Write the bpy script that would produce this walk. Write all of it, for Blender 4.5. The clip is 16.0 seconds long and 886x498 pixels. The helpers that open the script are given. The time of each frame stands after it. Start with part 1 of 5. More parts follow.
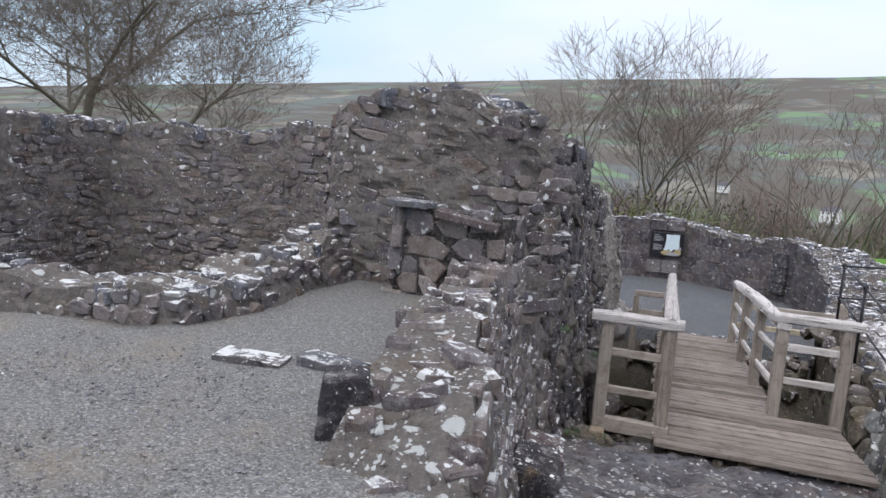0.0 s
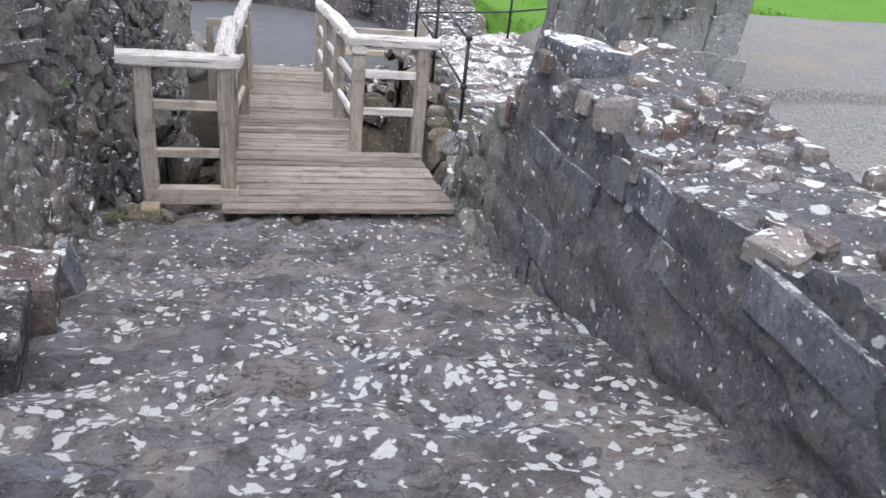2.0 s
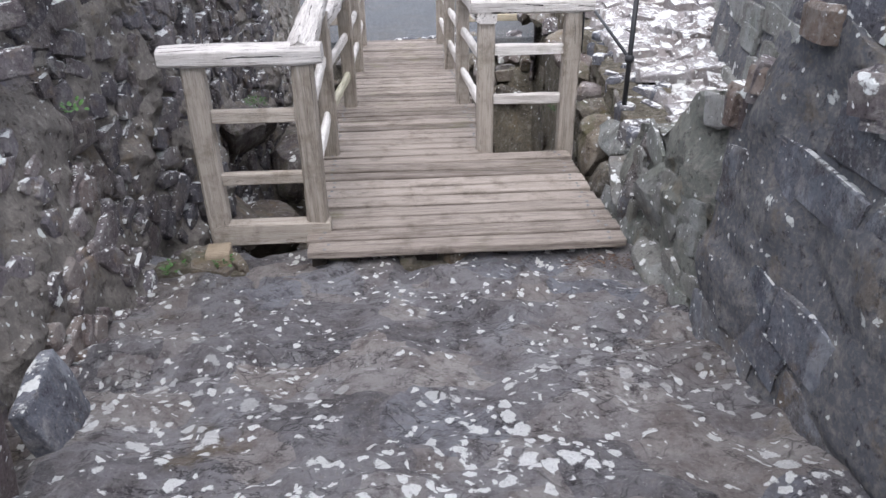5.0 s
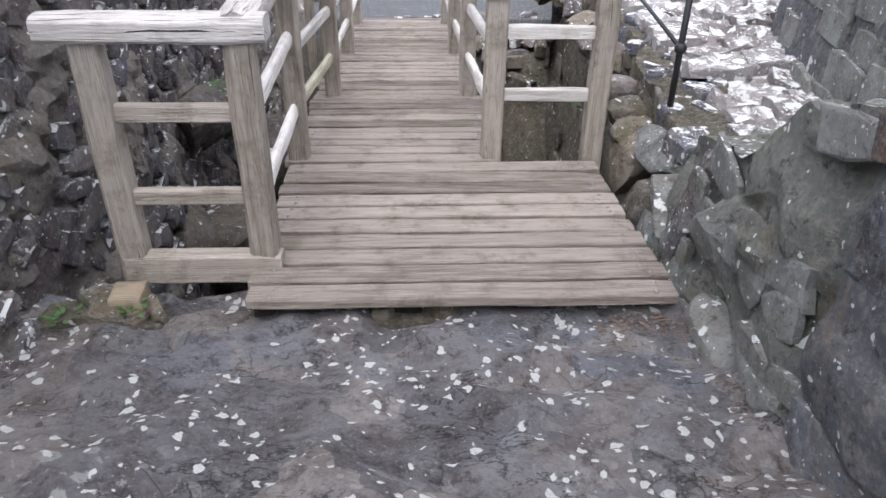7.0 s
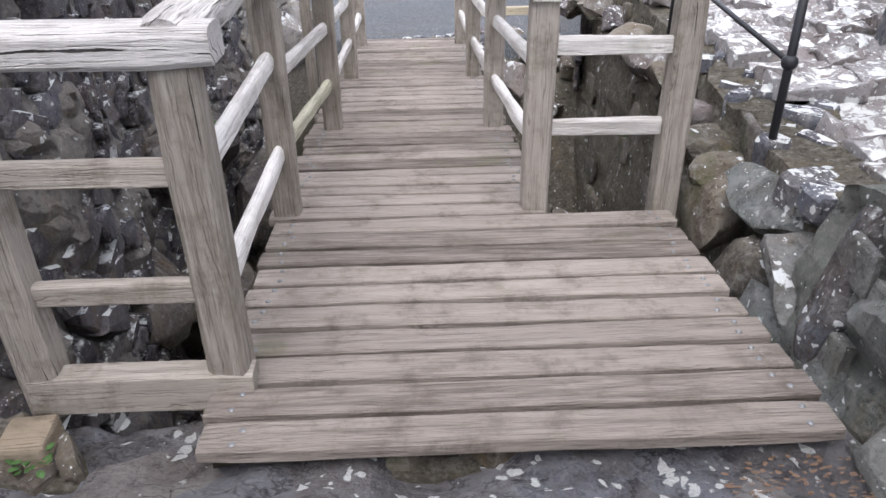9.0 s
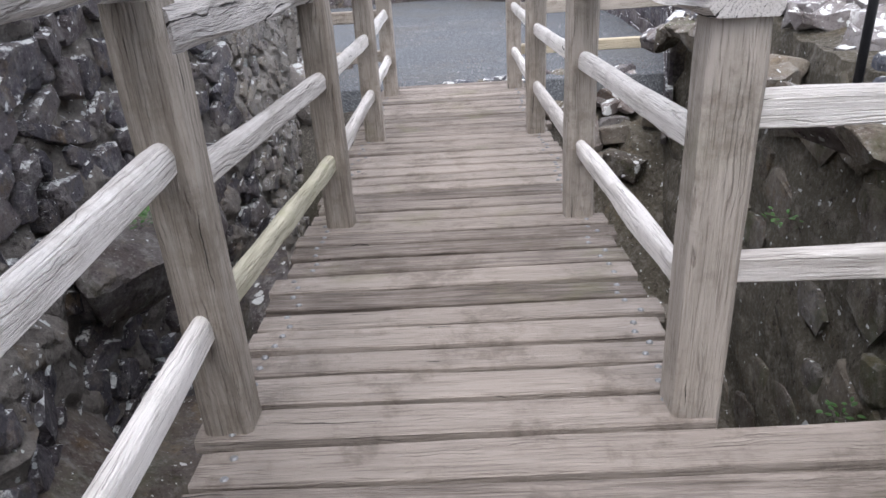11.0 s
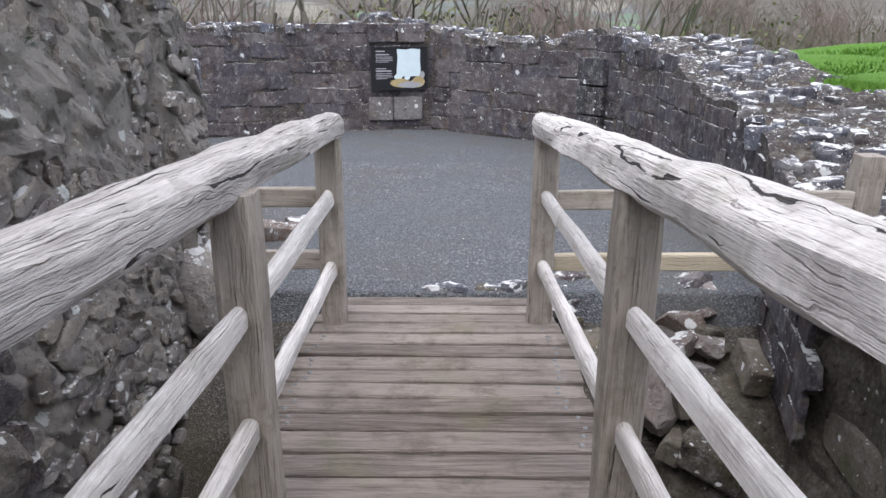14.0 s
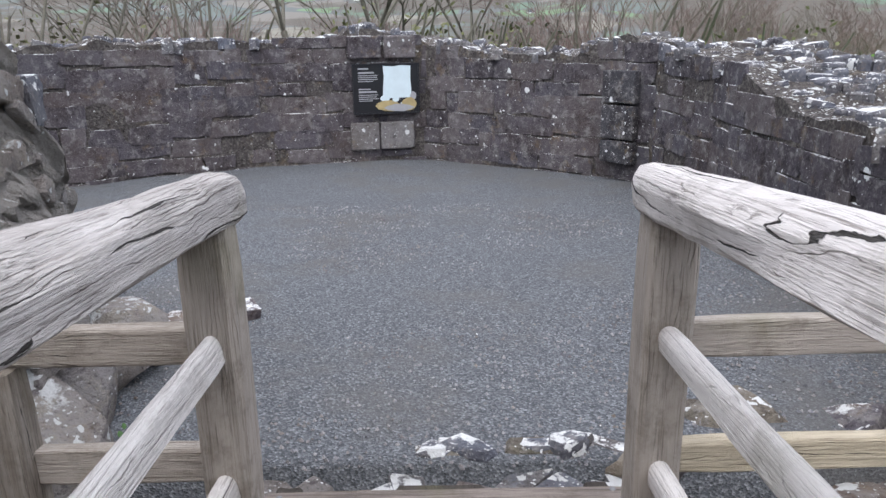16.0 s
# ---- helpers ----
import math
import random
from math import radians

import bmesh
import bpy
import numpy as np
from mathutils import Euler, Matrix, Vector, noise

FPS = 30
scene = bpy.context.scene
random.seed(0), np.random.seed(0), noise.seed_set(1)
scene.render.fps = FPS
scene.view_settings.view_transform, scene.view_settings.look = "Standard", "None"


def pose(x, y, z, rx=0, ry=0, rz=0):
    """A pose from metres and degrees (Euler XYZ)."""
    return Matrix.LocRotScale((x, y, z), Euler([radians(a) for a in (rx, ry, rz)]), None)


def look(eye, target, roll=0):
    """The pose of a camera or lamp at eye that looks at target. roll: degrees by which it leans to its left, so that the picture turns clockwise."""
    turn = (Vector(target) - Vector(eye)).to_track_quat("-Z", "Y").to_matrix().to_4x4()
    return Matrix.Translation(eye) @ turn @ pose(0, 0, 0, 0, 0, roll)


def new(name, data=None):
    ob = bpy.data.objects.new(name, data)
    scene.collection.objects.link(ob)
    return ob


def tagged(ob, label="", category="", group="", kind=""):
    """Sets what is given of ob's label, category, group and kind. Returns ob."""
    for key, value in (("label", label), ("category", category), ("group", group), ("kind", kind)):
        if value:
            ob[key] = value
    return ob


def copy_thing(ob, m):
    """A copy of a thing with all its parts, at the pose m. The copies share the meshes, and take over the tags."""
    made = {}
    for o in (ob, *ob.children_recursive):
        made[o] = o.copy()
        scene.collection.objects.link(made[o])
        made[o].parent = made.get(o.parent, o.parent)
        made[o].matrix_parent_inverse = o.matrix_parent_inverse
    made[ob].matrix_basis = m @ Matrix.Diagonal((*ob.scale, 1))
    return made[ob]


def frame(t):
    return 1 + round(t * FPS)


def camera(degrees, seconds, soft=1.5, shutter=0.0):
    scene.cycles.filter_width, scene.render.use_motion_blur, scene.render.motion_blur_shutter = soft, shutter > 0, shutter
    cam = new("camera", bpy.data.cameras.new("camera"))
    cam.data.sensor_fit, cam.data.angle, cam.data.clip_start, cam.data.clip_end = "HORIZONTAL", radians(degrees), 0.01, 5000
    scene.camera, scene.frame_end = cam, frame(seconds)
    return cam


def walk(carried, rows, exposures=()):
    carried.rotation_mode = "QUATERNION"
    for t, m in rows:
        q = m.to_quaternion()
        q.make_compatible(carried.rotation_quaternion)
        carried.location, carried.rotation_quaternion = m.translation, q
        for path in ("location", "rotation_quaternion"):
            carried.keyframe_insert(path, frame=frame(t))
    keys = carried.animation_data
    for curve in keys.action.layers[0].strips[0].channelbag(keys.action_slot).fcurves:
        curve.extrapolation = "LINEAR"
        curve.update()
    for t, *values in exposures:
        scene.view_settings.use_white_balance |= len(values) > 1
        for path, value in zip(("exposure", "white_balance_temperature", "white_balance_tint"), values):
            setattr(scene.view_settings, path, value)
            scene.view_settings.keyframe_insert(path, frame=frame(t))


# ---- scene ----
cam = camera(64.1, 16.0)
METRES, EYE, TILT, LEAN, TURN = 11.2, 2.34, 0.0, 0.0, 17.7
ROWS = [
    (0.0, 0.0, 0.0, 0.0, 0.57, -7.41, -4.37),
    (0.5, 0.0244, 0.0246, -0.0052, -9.97, -15.33, -5.34),
    (1.0, 0.0443, 0.0521, -0.0126, -16.75, -22.46, -3.79),
    (1.5, 0.0568, 0.076, -0.0165, -21.46, -26.07, -4.33),
    (2.0, 0.0725, 0.1032, -0.0172, -30.18, -26.04, -5.48),
    (2.5, 0.084, 0.1335, -0.0177, -28.68, -25.91, -2.84),
    (3.0, 0.0879, 0.1599, -0.0183, -23.81, -24.96, -0.82),
    (3.5, 0.0925, 0.1768, -0.0187, -23.67, -25.53, -0.18),
    (4.0, 0.1055, 0.1962, -0.0228, -22.78, -26.68, 1.28),
    (6.5, 0.1634, 0.2943, -0.0608, -18.49, -32.05, -0.76),
    (7.0, 0.1714, 0.3178, -0.0634, -20.06, -30.8, -0.69),
    (7.5, 0.1784, 0.3378, -0.0722, -19.14, -30.47, 0.2),
    (8.0, 0.183, 0.3585, -0.0741, -19.82, -29.94, -0.04),
    (10.5, 0.2193, 0.4891, -0.1107, -19.05, -27.38, 2.41),
    (11.0, 0.2339, 0.5319, -0.1122, -17.2, -26.04, 3.32),
    (11.5, 0.2453, 0.5718, -0.1096, -13.33, -24.11, 4.77),
    (12.0, 0.2516, 0.6091, -0.1041, -15.75, -22.71, 3.25),
    (12.5, 0.2635, 0.6421, -0.1019, -16.54, -18.15, 2.58),
    (13.0, 0.2765, 0.6755, -0.1063, -16.37, -17.19, 1.46),
    (13.5, 0.2889, 0.7114, -0.1075, -17.33, -18.21, 0.6),
    (14.0, 0.3033, 0.7537, -0.1094, -17.48, -17.84, -0.27),
    (14.5, 0.3128, 0.7924, -0.1123, -17.04, -16.93, 0.02),
    (15.0, 0.3263, 0.8343, -0.1188, -16.82, -16.54, 0.16),
    (15.5, 0.3361, 0.869, -0.1193, -16.17, -16.34, 0.06),
    (16.0, 0.349, 0.9068, -0.122, -18.13, -16.2, 0.87),
]
walk(cam, [(t, pose(0, 0, EYE, TILT, LEAN, TURN) @ pose(METRES * x, METRES * y, METRES * z, 90 + pitch, roll, yaw)) for t, x, y, z, yaw, pitch, roll in ROWS],
     exposures=[(t, e, 6500, 14) for t, e in ((0.0, 0.42), (0.5, 0.62), (1.2, 0.92), (2.0, 1.0), (7.0, 1.2), (11.0, 1.2), (12.0, 1.28), (13.0, 0.97), (14.0, 0.87), (16.0, 0.84))])

# world and light: a bright overcast day
SUN_EL, SUN_AZ = 66.0, 190.0
world = bpy.data.worlds.new("world")
scene.world = world
world.use_nodes = True
wn, wl = world.node_tree.nodes, world.node_tree.links
wn.clear()
w_out = wn.new("ShaderNodeOutputWorld")
w_bg = wn.new("ShaderNodeBackground")
w_sky = wn.new("ShaderNodeTexSky")
w_sky.sky_type, w_sky.sun_disc = "NISHITA", False
w_sky.sun_elevation, w_sky.sun_rotation = radians(SUN_EL), radians(SUN_AZ)
w_bg.inputs["Strength"].default_value = 0.12
w_tc = wn.new("ShaderNodeTexCoord")
w_map = wn.new("ShaderNodeMapping")
w_map.inputs["Scale"].default_value = (1.0, 1.0, 3.0)
w_noise = wn.new("ShaderNodeTexNoise")
w_noise.inputs["Scale"].default_value, w_noise.inputs["Detail"].default_value = 1.1, 5
w_ramp = wn.new("ShaderNodeValToRGB")
w_ramp.color_ramp.elements[0].position, w_ramp.color_ramp.elements[1].position = 0.42, 0.70
w_ramp.color_ramp.elements[0].color = (0.05, 0.05, 0.05, 1)
w_mix = wn.new("ShaderNodeMix")
w_mix.data_type = "RGBA"
w_mix.inputs[6].default_value, w_mix.inputs[7].default_value = (3.4, 5.2, 6.5, 1), (5.8, 6.25, 7.15, 1)
w_sep = wn.new("ShaderNodeSeparateXYZ")
w_rise = wn.new("ShaderNodeMapRange")
w_rise.inputs["From Min"].default_value, w_rise.inputs["From Max"].default_value = 0.12, 0.75
w_rise.inputs["To Min"].default_value, w_rise.inputs["To Max"].default_value = 1.0, 1.6
w_lum = wn.new("ShaderNodeVectorMath")
w_lum.operation = "SCALE"
w_add = wn.new("ShaderNodeMix")
w_add.data_type = "RGBA"
w_add.inputs[0].default_value = 0.9
wl.new(w_tc.outputs["Generated"], w_map.inputs["Vector"])
wl.new(w_map.outputs["Vector"], w_noise.inputs["Vector"])
wl.new(w_noise.outputs["Fac"], w_ramp.inputs["Fac"])
w_high = wn.new("ShaderNodeMapRange")
w_high.inputs["From Min"].default_value, w_high.inputs["From Max"].default_value = 0.14, 0.26
w_max = wn.new("ShaderNodeMath")
w_max.operation = "MAXIMUM"
wl.new(w_sep.outputs["Z"], w_high.inputs["Value"])
wl.new(w_high.outputs["Result"], w_max.inputs[0])
wl.new(w_ramp.outputs["Color"], w_max.inputs[1])
wl.new(w_max.outputs[0], w_mix.inputs[0])
wl.new(w_tc.outputs["Generated"], w_sep.inputs[0])
wl.new(w_sep.outputs["Z"], w_rise.inputs["Value"])
wl.new(w_mix.outputs[2], w_lum.inputs[0])
wl.new(w_rise.outputs["Result"], w_lum.inputs["Scale"])
wl.new(w_sky.outputs["Color"], w_add.inputs[6])
wl.new(w_lum.outputs[0], w_add.inputs[7])
wl.new(w_add.outputs[2], w_bg.inputs["Color"])
wl.new(w_bg.outputs["Background"], w_out.inputs["Surface"])
sun = new("sun", bpy.data.lights.new("sun", "SUN"))
sun.data.energy, sun.data.angle, sun.data.color = 1.3, radians(50), (1.0, 0.98, 0.95)
sun.matrix_world = look((0, 0, 0), (-math.sin(radians(SUN_AZ)), -math.cos(radians(SUN_AZ)), -math.tan(radians(SUN_EL))))


# ---------- materials ----------
class Mat:
    """A small builder of node materials."""

    def __init__(self, name, rough=0.9, spec=0.3):
        self.m = bpy.data.materials.new(name)
        self.m.use_nodes = True
        self.n, self.l = self.m.node_tree.nodes, self.m.node_tree.links
        self.b = self.n["Principled BSDF"]
        self.b.inputs["Roughness"].default_value = rough
        self.b.inputs["Specular IOR Level"].default_value = spec

    def put(self, socket, value):
        if isinstance(value, bpy.types.NodeSocket):
            self.l.new(value, socket)
        else:
            socket.default_value = value

    def coords(self, kind="world", scale=(1, 1, 1)):
        if kind == "world":
            out = self.n.new("ShaderNodeNewGeometry").outputs["Position"]
        else:
            out = self.n.new("ShaderNodeTexCoord").outputs["Object"]
        mp = self.n.new("ShaderNodeMapping")
        mp.inputs["Scale"].default_value = scale
        self.l.new(out, mp.inputs["Vector"])
        return mp.outputs["Vector"]

    def noise(self, vec, scale, detail=4, rough=0.6, distort=0.0):
        t = self.n.new("ShaderNodeTexNoise")
        self.put(t.inputs["Vector"], vec)
        t.inputs["Scale"].default_value, t.inputs["Detail"].default_value = scale, detail
        t.inputs["Roughness"].default_value, t.inputs["Distortion"].default_value = rough, distort
        return t.outputs["Fac"]

    def voronoi(self, vec, scale, out="Distance", feature="F1", rand=1.0):
        t = self.n.new("ShaderNodeTexVoronoi")
        t.feature = feature
        self.put(t.inputs["Vector"], vec)
        t.inputs["Scale"].default_value, t.inputs["Randomness"].default_value = scale, rand
        return t.outputs[out]

    def warp(self, vec, scale, amount):
        t = self.n.new("ShaderNodeTexNoise")
        self.put(t.inputs["Vector"], vec)
        t.inputs["Scale"].default_value = scale
        s = self.vmath("SUBTRACT", t.outputs["Color"], (0.5, 0.5, 0.5))
        s2 = self.vmath("MULTIPLY", s, (amount, amount, amount))
        return self.vmath("ADD", vec, s2)

    def vmath(self, op, a, b):
        t = self.n.new("ShaderNodeVectorMath")
        t.operation = op
        self.put(t.inputs[0], a)
        self.put(t.inputs[1], b)
        return t.outputs[0]

    def math(self, op, a, b=0.0, clamp=False):
        t = self.n.new("ShaderNodeMath")
        t.operation, t.use_clamp = op, clamp
        self.put(t.inputs[0], a)
        self.put(t.inputs[1], b)
        return t.outputs[0]

    def step(self, v, lo, hi):
        t = self.n.new("ShaderNodeMapRange")
        t.interpolation_type = "SMOOTHSTEP"
        self.put(t.inputs["Value"], v)
        self.put(t.inputs["From Min"], lo)
        self.put(t.inputs["From Max"], hi)
        return t.outputs["Result"]

    def ramp(self, fac, stops, mode="LINEAR"):
        t = self.n.new("ShaderNodeValToRGB")
        t.color_ramp.interpolation = mode
        e = t.color_ramp.elements
        while len(e) < len(stops):
            e.new(0.5)
        for k, (p, c) in enumerate(stops):
            e[k].position, e[k].color = p, (*c, 1)
        self.put(t.inputs["Fac"], fac)
        return t.outputs["Color"]

    def mix(self, fac, a, b, mode="MIX"):
        t = self.n.new("ShaderNodeMix")
        t.data_type, t.blend_type = "RGBA", mode
        for k, v in ((0, fac), (6, a), (7, b)):
            self.put(t.inputs[k], (*v, 1) if isinstance(v, tuple) and len(v) == 3 else v)
        return t.outputs[2]

    def rnd(self):
        a = self.n.new("ShaderNodeObjectInfo").outputs["Random"]
        b = self.n.new("ShaderNodeNewGeometry").outputs["Random Per Island"]
        return self.math("FRACT", self.math("ADD", a, b))

    def up(self):
        s = self.n.new("ShaderNodeSeparateXYZ")
        self.l.new(self.n.new("ShaderNodeNewGeometry").outputs["Normal"], s.inputs[0])
        return s.outputs["Z"]

    def bump(self, height, strength=0.5, dist=0.02):
        t = self.n.new("ShaderNodeBump")
        t.inputs["Strength"].default_value, t.inputs["Distance"].default_value = strength, dist
        self.put(t.inputs["Height"], height)
        self.l.new(t.outputs["Normal"], self.b.inputs["Normal"])

    def done(self, color, rough=None):
        self.put(self.b.inputs["Base Color"], color)
        if rough is not None:
            self.put(self.b.inputs["Roughness"], rough)
        return self.m


WHITE_LICHEN = (0.74, 0.75, 0.72)


def lichen(k, vec, on_face, on_top, size=9.0, rad=0.45, lo=0.25, hi=0.6):
    """Round white crusts: few on upright faces, many on tops. Returns a mask."""
    w = k.warp(vec, 18, 0.06)
    t = k.n.new("ShaderNodeTexVoronoi")
    k.put(t.inputs["Vector"], w)
    t.inputs["Scale"].default_value = size
    pick = k.noise(vec, 1.9, 3, 0.6)
    sep = k.n.new("ShaderNodeSeparateColor")
    k.l.new(t.outputs["Color"], sep.inputs[0])
    amount = k.math("ADD", on_face, k.math("MULTIPLY", k.step(k.up(), 0.5, 0.9), on_top - on_face))
    there = k.math("LESS_THAN", sep.outputs[0], k.math("MULTIPLY", amount, k.step(pick, lo, hi)))
    radius = k.math("ADD", 0.08, k.math("MULTIPLY", sep.outputs[1], rad))
    ragged = k.math("ADD", t.outputs["Distance"], k.math("MULTIPLY", k.math("SUBTRACT", k.noise(vec, size * 9, 3), 0.5), 0.3))
    spot = k.step(k.math("SUBTRACT", radius, ragged), 0.0, 0.09)
    return k.math("MULTIPLY", spot, there)


def stone_mat(name, tones, face=0.10, top=0.75, relief=0.02, moss=0.0, crust=0.0, ochre=0.35, mottle=0.0, smear=0.0, lime=(0.30, 0.265, 0.225)):
    k = Mat(name, 0.92, 0.12)
    v = k.coords("world")
    base = k.ramp(k.rnd(), [(i / (len(tones) - 1), c) for i, c in enumerate(tones)])
    big = k.noise(v, 2.3, 5, 0.6)
    mid = k.noise(v, 11, 6, 0.7)
    fine = k.noise(v, 55, 6, 0.75)
    c = k.mix(k.step(big, 0.35, 0.68), k.mix(1.0, base, (1.18, 1.18, 1.2), "MULTIPLY"), k.mix(1.0, base, (0.70, 0.64, 0.62), "MULTIPLY"))
    c = k.mix(k.math("MULTIPLY", k.step(mid, 0.50, 0.68), 0.6), c, (0.33, 0.315, 0.30))
    c = k.mix(k.step(mid, 0.45, 0.30), c, k.mix(1.0, c, (0.45, 0.43, 0.45), "MULTIPLY"))
    c = k.mix(k.step(fine, 0.54, 0.72), c, k.mix(0.55, c, (0.48, 0.46, 0.43)))
    c = k.mix(k.step(fine, 0.46, 0.30), c, k.mix(1.0, c, (0.35, 0.34, 0.36), "MULTIPLY"))
    tan = k.step(k.noise(v, 4.1, 5, 0.7), 0.57, 0.70)
    c = k.mix(k.math("MULTIPLY", tan, ochre), c, (0.26, 0.175, 0.085))
    if mottle:
        bloom = k.step(k.noise(k.vmath("MULTIPLY", v, (1.0, 1.0, 0.55)), 3.4, 9, 0.82), 0.50, 0.61)
        c = k.mix(k.math("MULTIPLY", bloom, mottle), c, (0.38, 0.395, 0.42))
    if smear:
        lime_mask = k.math("MULTIPLY", k.step(k.noise(v, 6.5, 8, 0.78), 0.49, 0.60), smear)
        c = k.mix(lime_mask, c, k.mix(fine, tuple(x * 0.55 for x in lime), tuple(x * 1.3 for x in lime)))
    if moss:
        green = k.step(k.noise(v, 3.3, 5, 0.7), 0.50, 0.66)
        c = k.mix(k.math("MULTIPLY", green, moss), c, (0.07, 0.085, 0.03))
    spots = k.math("MAXIMUM", lichen(k, v, face, top, 10.0), lichen(k, v, face, top, 27.0))
    spots = k.math("MAXIMUM", spots, lichen(k, v, face * 1.5, top, 60.0, 0.35))
    if crust:
        sheet = k.math("MULTIPLY", k.step(k.noise(v, 7.0, 6, 0.7), 0.56 - 0.1 * crust, 0.64 - 0.1 * crust), k.step(k.up(), 0.5, 0.85))
        spots = k.math("MAXIMUM", spots, sheet)
    c = k.mix(spots, c, k.mix(fine, (0.62, 0.63, 0.60), (0.84, 0.84, 0.83)))
    h = k.math("ADD", k.math("ADD", k.math("MULTIPLY", mid, 1.3), fine), k.math("MULTIPLY", spots, 0.12))
    k.bump(h, 1.0, relief)
    return k.done(c)


TONES_GREY = [(0.095, 0.088, 0.097), (0.175, 0.157, 0.16), (0.125, 0.107, 0.11), (0.245, 0.215, 0.20), (0.155, 0.148, 0.163), (0.20, 0.158, 0.13), (0.32, 0.29, 0.27)]
TONES_BLUE = [(0.10, 0.107, 0.128), (0.13, 0.137, 0.158), (0.165, 0.17, 0.19), (0.12, 0.123, 0.138), (0.19, 0.188, 0.19), (0.145, 0.135, 0.13)]
TONES_DARK = [(0.07, 0.066, 0.074), (0.125, 0.12, 0.132), (0.155, 0.138, 0.138), (0.095, 0.092, 0.106), (0.19, 0.175, 0.17)]
M_STONE = stone_mat("rubble_stone", TONES_GREY, 0.09, 0.7, crust=0.2, smear=0.45, lime=(0.285, 0.26, 0.235))
M_BLUE = stone_mat("blue_grey_stone", TONES_BLUE, 0.12, 0.7, 0.03, crust=0.3, ochre=0.3, mottle=0.6, smear=0.7, lime=(0.19, 0.205, 0.235))
M_GREEN = stone_mat("pale_green_grey_stone", [(0.235, 0.245, 0.235), (0.29, 0.29, 0.275), (0.20, 0.215, 0.205), (0.26, 0.255, 0.23)], 0.08, 0.35, 0.025, moss=0.3, ochre=0.2, smear=0.5, lime=(0.36, 0.37, 0.35))
M_PAVE = stone_mat("lichened_paving_slab", [(0.22, 0.205, 0.20), (0.30, 0.28, 0.27), (0.26, 0.25, 0.255), (0.36, 0.34, 0.33)], 0.15, 0.75, 0.015, crust=0.45, ochre=0.25)
M_DARK = stone_mat("dark_stone", TONES_DARK, 0.05, 0.8, 0.035, crust=0.5, smear=0.35, lime=(0.25, 0.21, 0.17))
M_SLAB = stone_mat("lichen_crusted_slab", TONES_BLUE, 0.2, 1.0, crust=0.85)
M_DITCH = stone_mat("mossy_ditch_stone", [(0.10, 0.09, 0.075), (0.17, 0.15, 0.12), (0.22, 0.19, 0.15), (0.13, 0.12, 0.11)], 0.04, 0.2, moss=0.5, smear=0.5, lime=(0.27, 0.24, 0.19))
M_COURT = stone_mat("dark_purple_squared_stone", [(0.068, 0.061, 0.069), (0.105, 0.093, 0.10), (0.088, 0.083, 0.094), (0.14, 0.122, 0.12), (0.115, 0.098, 0.098), (0.165, 0.15, 0.148)], 0.03, 0.8, crust=0.5, smear=0.35, lime=(0.16, 0.145, 0.145))
M_TAN = stone_mat("pale_mortared_rubble", [(0.32, 0.295, 0.27), (0.22, 0.205, 0.20), (0.40, 0.365, 0.325), (0.18, 0.172, 0.175)], 0.08, 0.6, 0.03, crust=0.2, smear=0.85, lime=(0.40, 0.36, 0.30))
M_PALE = stone_mat("pale_squared_stone", [(0.17, 0.155, 0.15), (0.21, 0.20, 0.19), (0.19, 0.17, 0.15)], 0.1, 0.3)
M_WET = stone_mat("damp_dark_ledge_rock", [(0.07, 0.066, 0.07), (0.11, 0.10, 0.10), (0.15, 0.13, 0.115)], 0.02, 0.06, 0.03, moss=0.3, smear=0.5, lime=(0.20, 0.17, 0.135))
M_BLACK = stone_mat("black_slate_slab", [(0.045, 0.045, 0.05), (0.06, 0.058, 0.062)], 0.08, 0.3, 0.01)


def mortar_mat(name, a, b, face=0.10, top=0.6):
    k = Mat(name, 0.95, 0.15)
    v = k.coords("world")
    c = k.mix(k.noise(v, 3.0, 6, 0.65), a, b)
    c = k.mix(k.step(k.noise(v, 45, 5, 0.7), 0.45, 0.7), c, k.mix(0.5, c, (0.36, 0.33, 0.29)))
    c = k.mix(k.step(k.noise(v, 21, 6, 0.75), 0.47, 0.33), c, k.mix(1.0, c, (0.4, 0.38, 0.39), "MULTIPLY"))
    c = k.mix(k.math("MULTIPLY", k.step(k.noise(v, 3.7, 6, 0.75), 0.54, 0.66), 0.35), c, (0.24, 0.175, 0.10))
    c = k.mix(k.step(k.noise(v, 12, 6, 0.7), 0.5, 0.7), c, k.mix(0.5, c, (0.40, 0.37, 0.33)))
    spots = k.math("MAXIMUM", lichen(k, v, face * 2, top, 12.0), lichen(k, v, face * 2, top, 40.0))
    c = k.mix(spots, c, WHITE_LICHEN)
    k.bump(k.math("ADD", k.math("MULTIPLY", k.noise(v, 13, 8, 0.75), 1.5), k.noise(v, 45, 6, 0.8)), 1.0, 0.035)
    return k.done(c)


